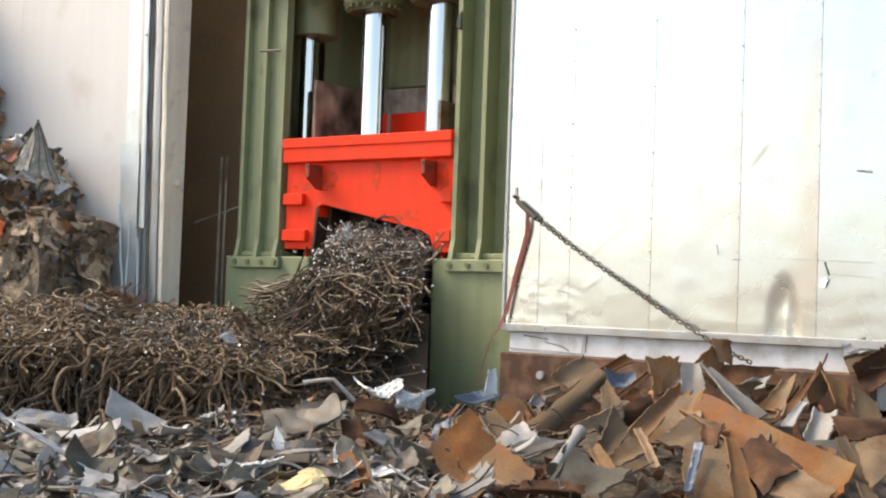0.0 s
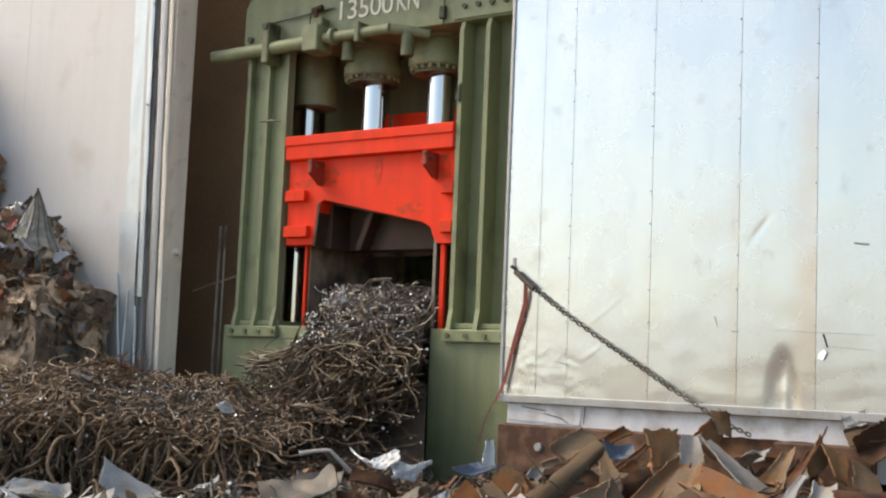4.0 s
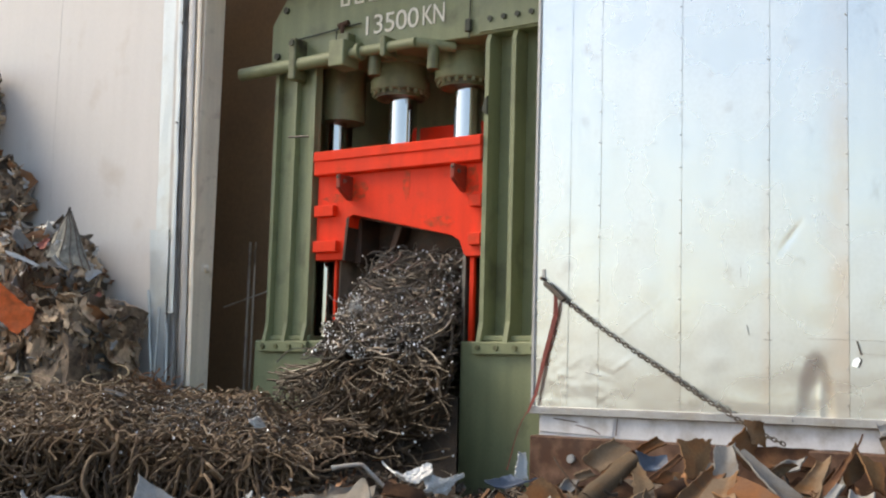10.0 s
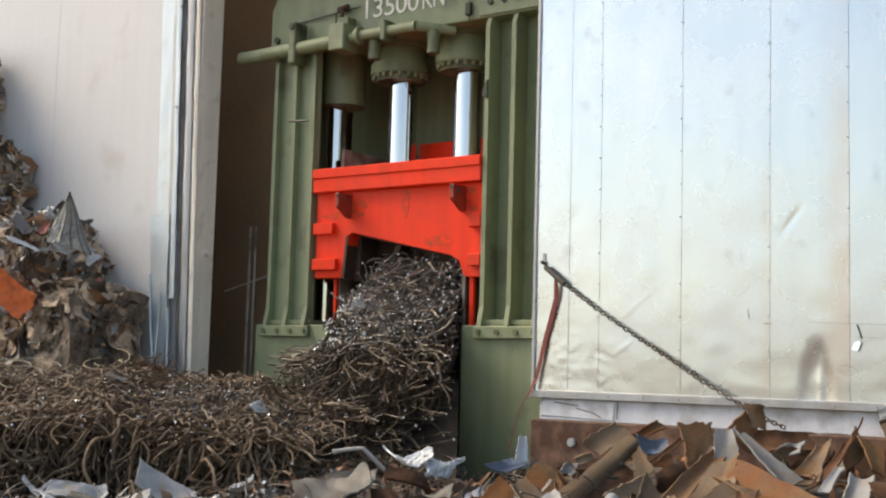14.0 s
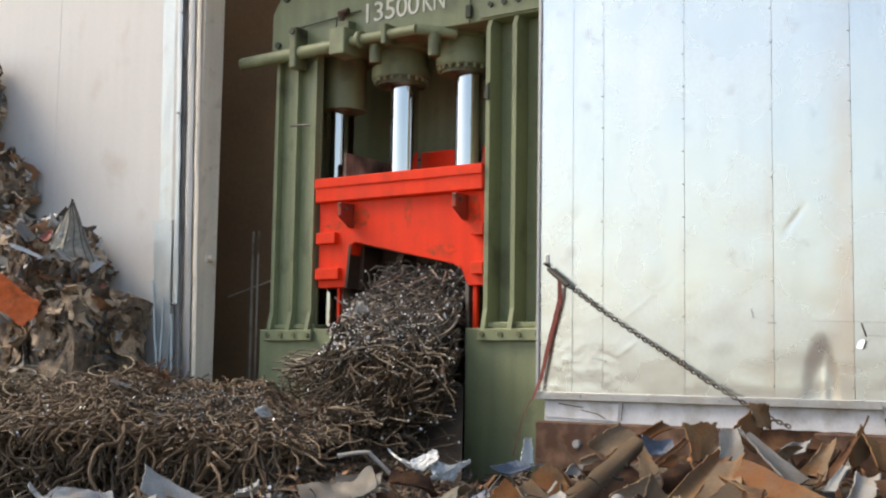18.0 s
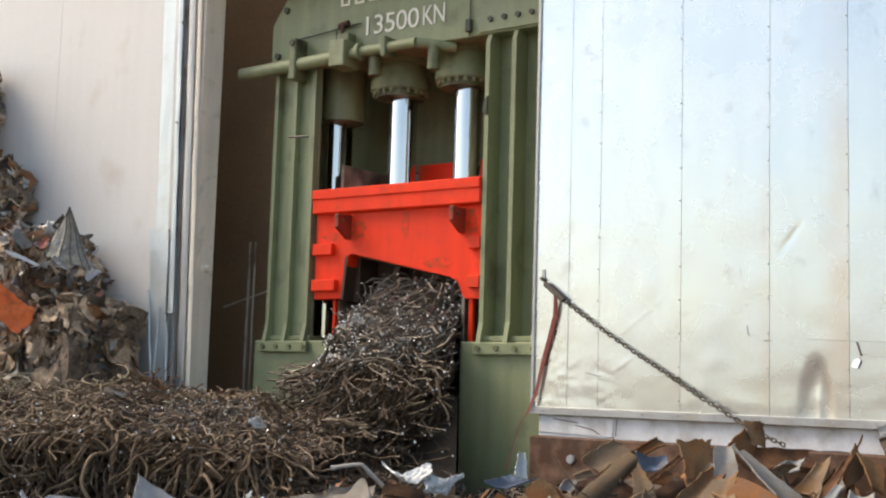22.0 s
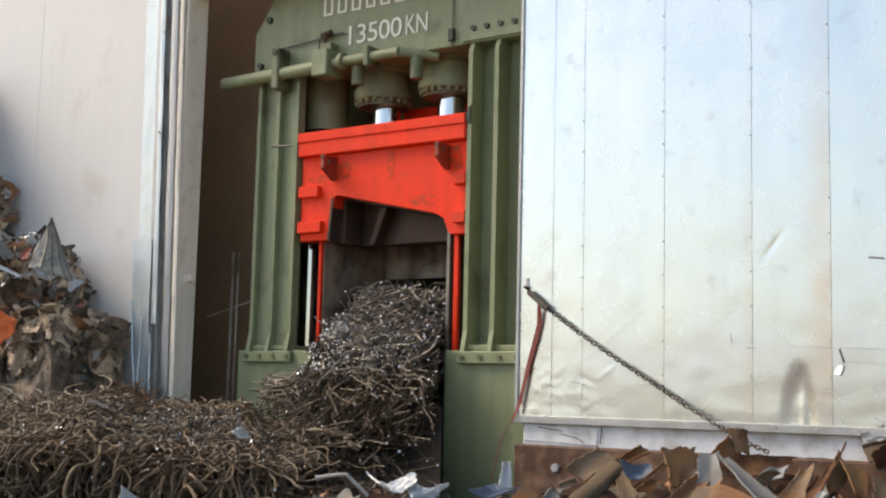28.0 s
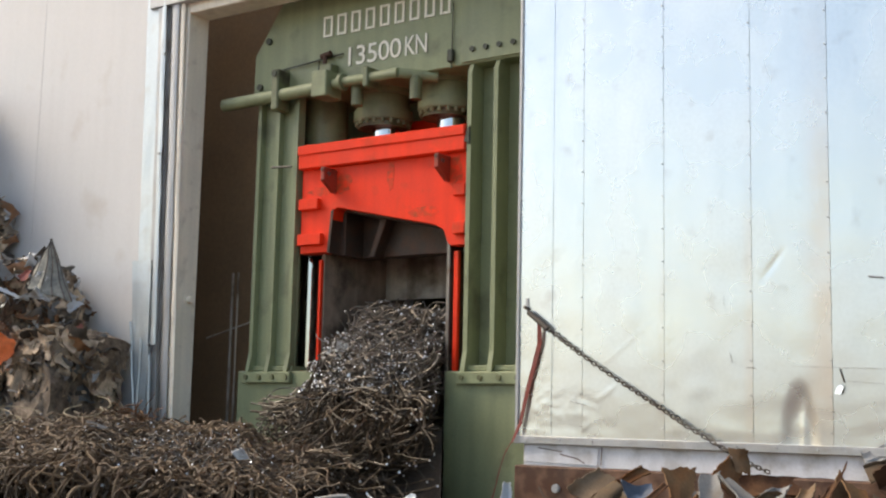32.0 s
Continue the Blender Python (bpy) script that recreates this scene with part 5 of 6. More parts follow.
plate("plastic_sheet", 911, 0.08, 6.92, 0.866, 37, 76, 87, 0.123, 0.079, -0.10, 0.35, 0.010, BLUE, "crumpled blue plastic sheet in the scrap")
plate("metal_sheet", 912, 0.20, 6.14, 0.678, 15, 80, 86, 0.251, 0.230, -0.26, 0.42, 0.030, PALE, "pale grey bent metal sheet on the scrap")
plate("scrap_sheet", 913, 0.99, 7.28, 0.899, 11, 42, 146, 0.371, 0.084, 0.27, -0.42, 0.012, TAN, "pale tan torn sheet with ochre stains in the scrap")
plate("scrap_sheet", 914, 1.05, 6.95, 0.881, 18, 68, 111, 0.487, 0.106, 0.31, -1.25, 0.030, TAN_GREY, "faded grey-tan torn sheet lying in the scrap")
plate("scrap_sheet", 915, 1.27, 7.50, 0.966, 12, 45, 143, 0.283, 0.105, -0.07, -0.91, -0.020, RUST_DARK, "dark rusted crumpled sheet in the scrap heap")
plate("scrap_sheet", 916, 1.40, 7.40, 0.976, 15, 61, 113, 0.930, 0.103, -0.04, -0.70, 0.030, RUST, "bent tan sheet with rust stains lying in the scrap")
plate("scrap_sheet", 917, 1.58, 8.24, 1.155, 51, 83, 110, 0.279, 0.177, 0.27, 0.45, 0.020, RUST, "bent tan sheet with rust stains lying in the scrap")
plate("scrap_sheet", 918, 1.93, 8.38, 1.230, 42, 53, 138, 0.254, 0.157, -0.32, 0.03, 0.020, RUST, "bent tan sheet with rust stains lying in the scrap")
plate("scrap_sheet", 919, 2.02, 8.47, 1.306, -70, -67, 111, 0.159, 0.098, -0.17, -0.22, -0.020, TAN, "pale tan torn sheet with ochre stains in the scrap")
plate("metal_sheet", 920, 1.69, 7.90, 1.150, 41, 79, 99, 0.269, 0.121, -0.12, 0.12, 0.012, PALE, "pale grey bent metal sheet on the scrap")
plate("metal_sheet", 921, 1.89, 7.75, 1.089, -28, -63, 94, 0.510, 0.126, 0.33, -0.04, 0.025, PALE, "pale grey bent metal sheet on the scrap")
plate("scrap_sheet", 922, 1.50, 7.24, 0.962, 17, 69, 95, 0.740, 0.167, -0.34, 0.53, 0.012, TAN, "pale tan torn sheet with ochre stains in the scrap")
plate("scrap_sheet", 923, 1.48, 6.86, 0.921, 17, 51, 102, 0.417, 0.172, -0.01, 0.20, 0.020, TAN, "pale tan torn sheet with ochre stains in the scrap")
plate("scrap_sheet", 924, 1.81, 6.70, 0.908, -15, -63, 111, 1.131, 0.244, 0.10, 0.40, 0.085, RUST_ORANGE, "curled orange-rusted sheet in the scrap heap")
plate("scrap_sheet", 925, 2.25, 7.90, 1.053, 25, 59, 101, 0.517, 0.110, -0.40, 0.57, 0.020, TAN, "pale tan torn sheet with ochre stains in the scrap")
plate("scrap_sheet", 926, 2.41, 7.89, 1.116, 29, 53, 81, 0.541, 0.074, -0.45, 3.39, 0.020, RUST_DARK, "dark rusted crumpled sheet in the scrap heap")
plate("scrap_sheet", 927, 2.53, 7.95, 1.137, 27, 49, 139, 0.297, 0.109, 0.33, -0.42, 0.020, RUST, "bent tan sheet with rust stains lying in the scrap")
plate("scrap_sheet", 928, 2.64, 7.91, 1.108, 45, 89, 109, 0.249, 0.131, 0.32, -0.03, 0.025, RUST_ORANGE, "curled orange-rusted sheet in the scrap heap")
plate("metal_sheet", 929, 2.20, 7.36, 0.990, 29, 50, 108, 0.256, 0.051, -0.28, 0.03, 0.008, PALE, "pale grey bent metal sheet on the scrap")
plate("metal_sheet", 930, 2.28, 7.13, 0.945, 24, 63, 105, 0.302, 0.120, -0.03, -0.07, 0.040, PALE, "pale grey bent metal sheet on the scrap")
plate("metal_sheet", 931, 2.17, 6.71, 0.878, -15, -90, 88, 0.247, 0.203, -0.19, -0.25, 0.020, DULL_GREY, "dull grey bent metal sheet on the scrap")
plate("scrap_sheet", 932, 2.50, 7.04, 0.940, 4, 21, 125, 0.403, 0.154, -0.25, -0.51, -0.040, RUST_DARK, "dark rusted crumpled sheet in the scrap heap")
plate("scrap_sheet", 933, 2.25, 6.45, 0.810, 16, 83, 90, 0.750, 0.069, -0.08, 0.86, 0.012, TAN_GREY, "faded grey-tan torn sheet lying in the scrap")
plate("scrap_sheet", 934, 2.36, 6.42, 0.843, 24, 76, 103, 0.378, 0.163, 0.24, 1.16, -0.020, TAN, "pale tan torn sheet with ochre stains in the scrap")
plate("scrap_sheet", 935, 2.73, 7.65, 1.041, 32, 74, 98, 0.247, 0.142, -0.05, -0.62, 0.020, TAN_GREY, "faded grey-tan torn sheet lying in the scrap")
plate("scrap_sheet", 936, 2.34, 8.53, 1.142, 1, 0, 158, 0.622, 0.132, -0.14, -0.09, 0.010, RUST_DARK, "dark rusted crumpled sheet in the scrap heap")
plate("metal_sheet", 937, 2.22, 8.32, 1.122, 36, 31, 136, 0.119, 0.088, -0.27, 0.89, 0.030, PALE, "pale grey bent metal sheet on the scrap")
plate("scrap_sheet", 938, 0.80, 6.15, 0.730, 22, 56, 101, 0.342, 0.284, 0.08, -0.36, 0.015, GREY_GREEN, "faded grey-green torn sheet lying in the scrap")
plate("scrap_sheet", 939, 0.92, 6.33, 0.792, -21, -80, 88, 0.364, 0.068, 0.19, 0.56, 0.010, RUST, "bent tan sheet with rust stains lying in the scrap")
plate("scrap_sheet", 940, 1.08, 6.55, 0.829, 20, 45, 111, 0.320, 0.120, 0.21, -0.63, 0.015, TAN, "pale tan torn sheet with ochre stains in the scrap")
plate("scrap_sheet", 941, 1.17, 6.54, 0.852, -28, -81, 109, 0.328, 0.039, 0.10, 0.02, 0.006, TAN, "pale tan torn sheet with ochre stains in the scrap")
plate("scrap_sheet", 942, 1.06, 6.36, 0.759, 14, 41, 107, 0.341, 0.068, -0.29, -0.60, 0.008, TAN_GREY, "faded grey-tan torn sheet lying in the scrap")
plate("scrap_sheet", 943, 0.60, 5.98, 0.688, -0, -5, 106, 0.291, 0.178, 0.02, -0.24, 0.030, RUST_DARK, "dark rusted crumpled sheet in the scrap heap")
plate("scrap_sheet", 944, 1.43, 6.27, 0.794, 22, 80, 89, 0.549, 0.201, 0.03, 0.59, 0.030, TAN, "pale tan torn sheet with ochre stains in the scrap")
plate("scrap_sheet", 945, 1.58, 6.22, 0.809, 21, 84, 98, 0.591, 0.089, -0.31, 0.34, 0.020, RUST, "bent tan sheet with rust stains lying in the scrap")
plate("plastic_sheet", 946, 1.35, 6.21, 0.806, 24, 71, 95, 0.440, 0.035, 0.11, 0.33, 0.006, BLUE, "crumpled blue plastic sheet in the scrap")
plate("scrap_sheet", 947, 1.53, 6.65, 0.912, 26, 71, 88, 0.196, 0.092, 0.14, -0.52, 0.020, RUST_DARK, "dark rusted crumpled sheet in the scrap heap")
plate("scrap_sheet", 948, 1.85, 6.02, 0.750, -15, -51, 101, 0.254, 0.233, -0.09, 0.32, 0.020, TAN, "pale tan torn sheet with ochre stains in the scrap")
plate("scrap_sheet", 949, 1.74, 6.31, 0.829, -17, -78, 93, 0.383, 0.241, 0.12, 0.75, -0.020, RUST_DARK, "dark rusted crumpled sheet in the scrap heap")
plate("plastic_sheet", 950, 0.36, 8.01, 0.976, 10, 24, 121, 0.190, 0.106, -0.04, 1.31, 0.030, BLUE, "crumpled blue plastic sheet in the scrap")
plate("metal_foil", 951, 0.42, 8.22, 1.066, 72, 87, 93, 0.163, 0.059, -0.28, -0.01, 0.015, FOIL, "crumpled shiny foil lying on the scrap")
plate("metal_sheet", 952, 0.72, 8.03, 0.968, 41, 45, 127, 0.094, 0.068, -0.13, 0.54, 0.020, PALE, "pale grey bent metal sheet on the scrap")
plate("scrap_sheet", 953, 0.84, 8.22, 1.015, 16, 24, 162, 0.127, 0.049, -0.04, 0.45, 0.020, TAN, "pale tan torn sheet with ochre stains in the scrap")
plate("scrap_sheet", 954, 1.16, 7.94, 1.018, -35, -79, 95, 0.218, 0.091, 0.40, 0.85, 0.015, TAN_GREY, "faded grey-tan torn sheet lying in the scrap")
plate("scrap_sheet", 955, 1.35, 7.95, 1.035, 28, 54, 117, 0.139, 0.106, -0.30, 0.47, 0.015, RUST_ORANGE, "curled orange-rusted sheet in the scrap heap")
plate("scrap_sheet", 956, 1.33, 8.03, 1.079, 30, 34, 154, 0.307, 0.032, -0.04, 0.23, 0.006, RUST_DARK, "dark rusted crumpled sheet in the scrap heap")
sheet("metal_sheet", 115, 2.944, 8.35, 1.379, 28, 40, 0.299, 0.117, .5, 0.90, PALE, "pale grey bent metal sheet on the scrap")
sheet("metal_sheet", 116, 2.976, 8.30, 1.332, 25, 40, 0.273, 0.129, .5, 0.90, PALE, "pale grey bent metal sheet on the scrap")
sheet("scrap_sheet", 117, 2.916, 8.20, 1.279, 10, 50, 0.220, 0.137, .5, 0.90, TAN_GREY, "faded grey-tan torn sheet lying in the scrap")
sheet("scrap_sheet", 118, 2.965, 8.10, 1.244, 30, 20, 0.242, 0.232, .4, 1.20, RUST_DARK, "dark rusted crumpled sheet in the scrap heap")
sheet("plastic_sheet", 136, 1.255, 8.10, 1.101, 5, 40, 0.218, 0.126, .6, 0.90, BLUE, "crumpled blue plastic sheet in the scrap")
sheet("metal_sheet", 147, 1.714, 6.30, 0.692, 85, 15, 0.226, 0.058, .3, 0.90, DULL_GREY, "dull grey bent metal sheet on the scrap")
sheet("metal_sheet", 148, 0.120, 6.60, 0.651, 50, 35, 0.217, 0.168, .7, 1.20, DULL_GREY, "dull grey bent metal sheet on the scrap")
sheet("metal_sheet", 154, -1.859, 7.90, 0.741, -25, 48, 0.407, 0.194, .2, 0.40, PALE, "pale grey bent metal sheet on the scrap")
sheet("metal_foil", 155, -1.428, 8.00, 0.754, 10, 45, 0.158, 0.135, 1.0, 1.20, FOIL, "crumpled shiny foil lying on the scrap")
sheet("metal_foil", 156, -0.268, 8.30, 0.937, -10, 50, 0.248, 0.193, .5, 0.60, FOIL, "crumpled shiny foil lying on the scrap")
sheet("metal_foil", 157, -0.094, 8.25, 0.917, -10, 52, 0.271, 0.200, .5, 0.60, FOIL, "crumpled shiny foil lying on the scrap")
sheet("scrap_sheet", 158, -0.306, 8.00, 0.860, -15, 58, 0.302, 0.149, .5, 0.80, RUST_DARK, "dark rusted crumpled sheet in the scrap heap")
sheet("metal_sheet", 159, -0.725, 7.40, 0.800, 10, 78.0, 0.483, 0.378, .7, 0.80, DULL_GREY, "dull grey bent metal sheet on the scrap")
sheet("metal_sheet", 160, -0.631, 7.60, 0.855, 12, 68.0, 0.313, 0.277, .6, 0.70, DULL_GREY, "dull grey bent metal sheet on the scrap")
sheet("scrap_sheet", 161, -1.129, 6.90, 0.667, -5, 60.0, 0.450, 0.431, .2, 0.30, GREY_GREEN, "faded grey-green torn sheet lying in the scrap")
sheet("metal_sheet", 162, -0.808, 6.80, 0.641, 1, 58, 0.420, 0.371, .2, 0.50, DULL_GREY, "dull grey bent metal sheet on the scrap")
sheet("scrap_sheet", 163, -0.382, 6.80, 0.655, -30, 58, 0.350, 0.421, .3, 0.40, GREY_GREEN, "faded grey-green torn sheet lying in the scrap")
sheet("scrap_sheet", 164, -0.462, 6.50, 0.617, 50, 58, 0.268, 0.282, .6, 1.80, RUST_ORANGE, "curled orange-rusted sheet in the scrap heap")
sheet("metal_sheet", 165, -2.203, 6.60, 0.582, -45, 35, 0.317, 0.116, .3, 0.50, PALE, "pale grey bent metal sheet on the scrap")
sheet("metal_sheet", 166, -2.016, 6.80, 0.600, -35, 35, 0.257, 0.147, .8, 0.90, PALE, "pale grey bent metal sheet on the scrap")
sheet("metal_sheet", 167, -2.050, 7.40, 0.713, 8, 55, 0.483, 0.110, .2, 0.50, PALE, "pale grey bent metal sheet on the scrap")
sheet("scrap_sheet", 168, -1.882, 7.10, 0.668, 35, 58, 0.317, 0.194, .5, 0.60, GREY_GREEN, "faded grey-green torn sheet lying in the scrap")
sheet("scrap_sheet", 169, -1.467, 6.40, 0.560, 5, 65.0, 0.417, 0.290, .3, 0.40, GREY_GREEN, "faded grey-green torn sheet lying in the scrap")
sheet("scrap_sheet", 170, -1.376, 6.70, 0.585, 65, 58, 0.253, 0.208, .5, 0.80, GREY_GREEN, "faded grey-green torn sheet lying in the scrap")
sheet("metal_foil", 171, -0.952, 7.20, 0.663, -12, 50, 0.258, 0.080, .3, 0.50, FOIL, "crumpled shiny foil lying on the scrap")
sheet("scrap_sheet", 172, -0.393, 7.40, 0.770, 5, 58, 0.203, 0.252, .7, 0.80, RUST_DARK, "dark rusted crumpled sheet in the scrap heap")
sheet("metal_sheet", 173, -0.217, 7.40, 0.721, -20, 55, 0.330, 0.127, .4, 0.60, PALE, "pale grey bent metal sheet on the scrap")
sheet("scrap_sheet", 174, -0.132, 7.60, 0.767, 10, 58, 0.261, 0.188, .4, 0.60, GREY_GREEN, "faded grey-green torn sheet lying in the scrap")
sheet("metal_sheet", 176, -0.136, 6.70, 0.648, 30, 58, 0.253, 0.249, .6, 0.70, DULL_GREY, "dull grey bent metal sheet on the scrap")
sheet("metal_sheet", 177, -1.736, 6.70, 0.593, 10, 60.0, 0.299, 0.220, .5, 0.60, DULL_GREY, "dull grey bent metal sheet on the scrap")
sheet("metal_sheet", 178, -2.274, 7.20, 0.675, -15, 58, 0.272, 0.178, .6, 0.70, DULL_GREY, "dull grey bent metal sheet on the scrap")
sheet("metal_sheet", 180, -1.746, 6.30, 0.575, -10, 55, 0.303, 0.144, .5, 0.60, PALE, "pale grey bent metal sheet on the scrap")
sheet("scrap_sheet", 181, -0.918, 6.30, 0.604, -25, 58, 0.238, 0.156, .5, 0.60, GREY_GREEN, "faded grey-green torn sheet lying in the scrap")
# yellow foam, straw and a bent pipe on the foreground heap
fb = bmesh.new()
bmesh.ops.create_cube(fb, size=1)
bmesh.ops.subdivide_edges(fb, edges=fb.edges[:], cuts=11, use_grid_fill=True)
for q in fb.verts:
    d = Vector((q.co.x * 0.34, q.co.y * 0.22, q.co.z * 0.2)) * (1 - 0.2 * max(0, abs(q.co.x) + abs(q.co.y) + abs(q.co.z) - 0.8))
    q.co = d + noise.noise_vector(d * 9) * 0.045 + noise.noise_vector(d * 34) * 0.012
foam = part("foam_piece", fb, YELLOW)
foam.matrix_world = Matrix.Translation(uv(-0.66, 6.3, 0.56)) @ Euler((0.2, -0.2, 0.9)).to_matrix().to_4x4()
tagged(foam, "crumbling pale yellow foam block on the scrap", "foam")
bent = [[tuple(uv(-0.87 + 0.30 * t + 0.13 * max(0, t - 0.7) / 0.3, 8.55, 0.985 + 0.03 * math.sin(t * 2.2) - 0.2 * max(0, t - 0.7) / 0.3)) for t in np.linspace(0, 1, 11)]]
# a crushed corrugated box
cb = bmesh.new()
for k in range(4):
    box(-0.17, 0.17, -0.12 - 0.006 * (k % 2), 0.1, 0.035 * k, 0.035 * k + 0.032, 0.007, cb)
crushed = part("crushed_box", cb, SHRED_DARK)
crushed.matrix_world = Matrix.Translation(uv(-0.79, 6.75, 0.585)) @ Euler((0.25, -0.06, 0.62)).to_matrix().to_4x4()
tagged(crushed, "crushed dark corrugated box lying on the scrap", "box")
# pale scraps lying on the cable heap
sheet("metal_foil", 320, -2.65, 9.5, 1.44, -8, 60, 0.17, 0.06, 0.5, 0.6, PALE, "pale sheet scrap lying on the cables")
sheet("metal_foil", 321, -1.50, 9.25, 1.25, -50, 45, 0.2, 0.08, 0.5, 0.8, FOIL, "pale foil scrap lying on the cables")
tagged(new("bent_pipe", strand_mesh("bent_pipe", bent, [0.014], [PALE, BOLT], 8)), "thin bent grey pipe lying across the scrap", "pipe")
bent = wander(np.random.default_rng(6), np.array([uv(-2.1, 6.3, 0.55)]), np.array([RIGHT + Vector((0, 0, 0.2))]), [0.45], 6, 0.02, 0.0)
tagged(new("grey_pipe", strand_mesh("grey_pipe", np.array([[tuple(uv(0.65 + 0.20 * q / 7, 6.28 + 0.6 * q / 7, 0.755 + 0.135 * q / 7)) for q in range(8)]]), [0.027], [PALE, BOLT], 12)), "short thick grey pipe lying on the rusted scrap", "pipe")
tagged(new("white_pipe", strand_mesh("white_pipe", bent, [0.016], [PALE, BOLT], 8)), "thin white pipe lying on the scrap", "pipe")


# fill of smaller pieces between them
def scatter(name, label, seed, n, urange, vrange, sizes, mats, weights, lift=0.02, flat=0.55, crumple=0.08, aspect=(0.25, 0.8), grid=(5, 4)):
    r = np.random.default_rng(seed)
    items, index = [], []
    for _ in range(n):
        u, v = r.uniform(*urange), r.uniform(*vrange)
        p = uv(u, v, heap_height(u, v) + lift * r.random())
        if p.y > -0.2 and not (-2.4 < p.x < 0 and p.y < 0.3):
            continue
        s = r.uniform(*sizes) * (0.6 + 0.8 * r.random())
        V, F = sheet_data(r, s, s * r.uniform(*aspect), r.normal() * 0.9, r.normal() * 0.5, r.normal() * 1.0, crumple, 0.2, 0.004, *grid)
        V = V @ turn(r, flat).T + np.array(p)
        items.append((V, F))
        index.append(int(r.choice(len(mats), p=weights)))
    return batch(name, items, mats, index, label, "scrap")


scatter("mixed_scrap", "loose mixed scrap of pale metal shreds, strips and tan pieces", 51, 800, (-4.2, 0.6), (5.4, 8.0), (0.05, 0.19),
        [SHRED_GREY, SHRED_TAN, SHRED_DARK, PALE, SHRED_RUST], [0.30, 0.12, 0.34, 0.20, 0.04], 0.10, 0.38, aspect=(0.15, 0.7))
# Darker mix of pieces: the shade before the press is put into it.
scatter("dark_scrap", "rusted crumbs and shreds below the press, darkened for its shade", 54, 900, (-2.2, 0.7), (8.2, 10.4), (0.04, 0.14),
        [SHRED_DARK, SHRED_RUST, SHRED_TAN, SHRED_GREY], [0.62, 0.28, 0.06, 0.04], 0.05, 0.5, aspect=(0.15, 0.7))
scatter("strip_scrap", "thin metal strips and slivers scattered on the heap", 52, 520, (-4.2, 0.8), (5.4, 8.1), (0.10, 0.34),
        [SHRED_GREY, SHRED_TAN, PALE, SHRED_DARK], [0.35, 0.28, 0.2, 0.17], 0.10, 0.4, aspect=(0.05, 0.12), grid=(7, 3))
scatter("small_rust_scrap", "small rusted scraps between the larger sheets", 53, 420, (0.0, 4.2), (5.2, 9.0), (0.06, 0.22),
        [SHRED_RUST, SHRED_TAN, RUST_DARK, RUST, SHRED_GREY], [0.34, 0.26, 0.18, 0.16, 0.06], 0.08, 0.7)
r = np.random.default_rng(77)
for k in range(42):
    u, v = r.uniform(0.2, 4.0), r.uniform(5.6, 8.7)
    p = uv(u, v, 0)
    if p.y > -0.35 or (u < 3.4 and v > 5.8):
        continue
    mt, lb = ((RUST, "bent tan sheet with rust stains lying in the scrap"), (TAN_GREY, "faded grey-tan torn sheet lying in the scrap"),
              (RUST_ORANGE, "curled orange-rusted sheet in the scrap heap"), (RUST_DARK, "dark rusted crumpled sheet in the scrap heap"))[int(r.choice(4, p=[0.36, 0.22, 0.2, 0.22]))]
    L = r.uniform(0.35, 0.75)
    sheet("scrap_sheet", 400 + k, u, v, heap_height(u, v) - 0.07, r.uniform(-50, 50), r.uniform(35, 75), L, L * r.uniform(0.3, 0.7), r.uniform(0, 0.8), r.uniform(0, 1.6), mt, lb)

r = np.random.default_rng(79)
for k in range(26):
    u, v = r.uniform(0.15, 3.2), r.uniform(5.9, 7.9)
    if u < 3.2 and v > 5.8:
        continue
    mt, lb = ((RUST, "bent tan sheet with rust stains lying in the scrap"), (RUST_ORANGE, "curled orange-rusted sheet in the scrap heap"), (TAN_GREY, "faded grey-tan torn sheet lying in the scrap"))[int(r.choice(3, p=[0.5, 0.25, 0.25]))]
    L = r.uniform(0.35, 0.7)
    sheet("scrap_sheet", 700 + k, u, v, heap_height(u, v) + 0.03, r.choice((-1, 1)) * r.uniform(15, 70), r.uniform(15, 55), L, L * r.uniform(0.25, 0.5), r.uniform(0.1, 0.9), r.uniform(0.8, 2.6), mt, lb, 0.012)
r = np.random.default_rng(178)
for k in range(185):
    u, v = r.uniform(-3.6, 0.1), r.uniform(5.7, 8.4)
    if u > -1.8 and v > 7.3:
        v -= 1.4
    mt, lb = ((PALE, "pale grey bent metal sheet on the scrap"), (GREY_GREEN, "faded grey-green torn sheet lying in the scrap"), (DULL_GREY, "dull grey bent metal sheet on the scrap"),
              (SHRED_DARK, "dark torn sheet lying in the scrap"), (FOIL, "crumpled shiny foil lying on the scrap"))[int(r.choice(5, p=[0.36, 0.28, 0.14, 0.12, 0.10]))]
    L = r.uniform(0.12, 0.36)
    sheet("metal_foil" if mt is FOIL else "metal_sheet", 600 + k, u, v, heap_height(u, v) + 0.02, r.normal() * 14, r.uniform(52, 88), L, L * r.uniform(0.2, 0.6), r.uniform(0, 1.0), r.uniform(0.1, 1.6), mt, lb, 0.007, 0.13)

# fine shavings and twigs of wire on the foreground
r = np.random.default_rng(81)
n = 200
u, v = r.uniform(-4, 0.9, n), r.uniform(5.6, 9.0, n)
st = uv_array(u, v, np.array([heap_height(a, b) + 0.05 for a, b in zip(u, v)]))
h = r.normal(size=(n, 3)) * np.array([1, 1, 0.3])
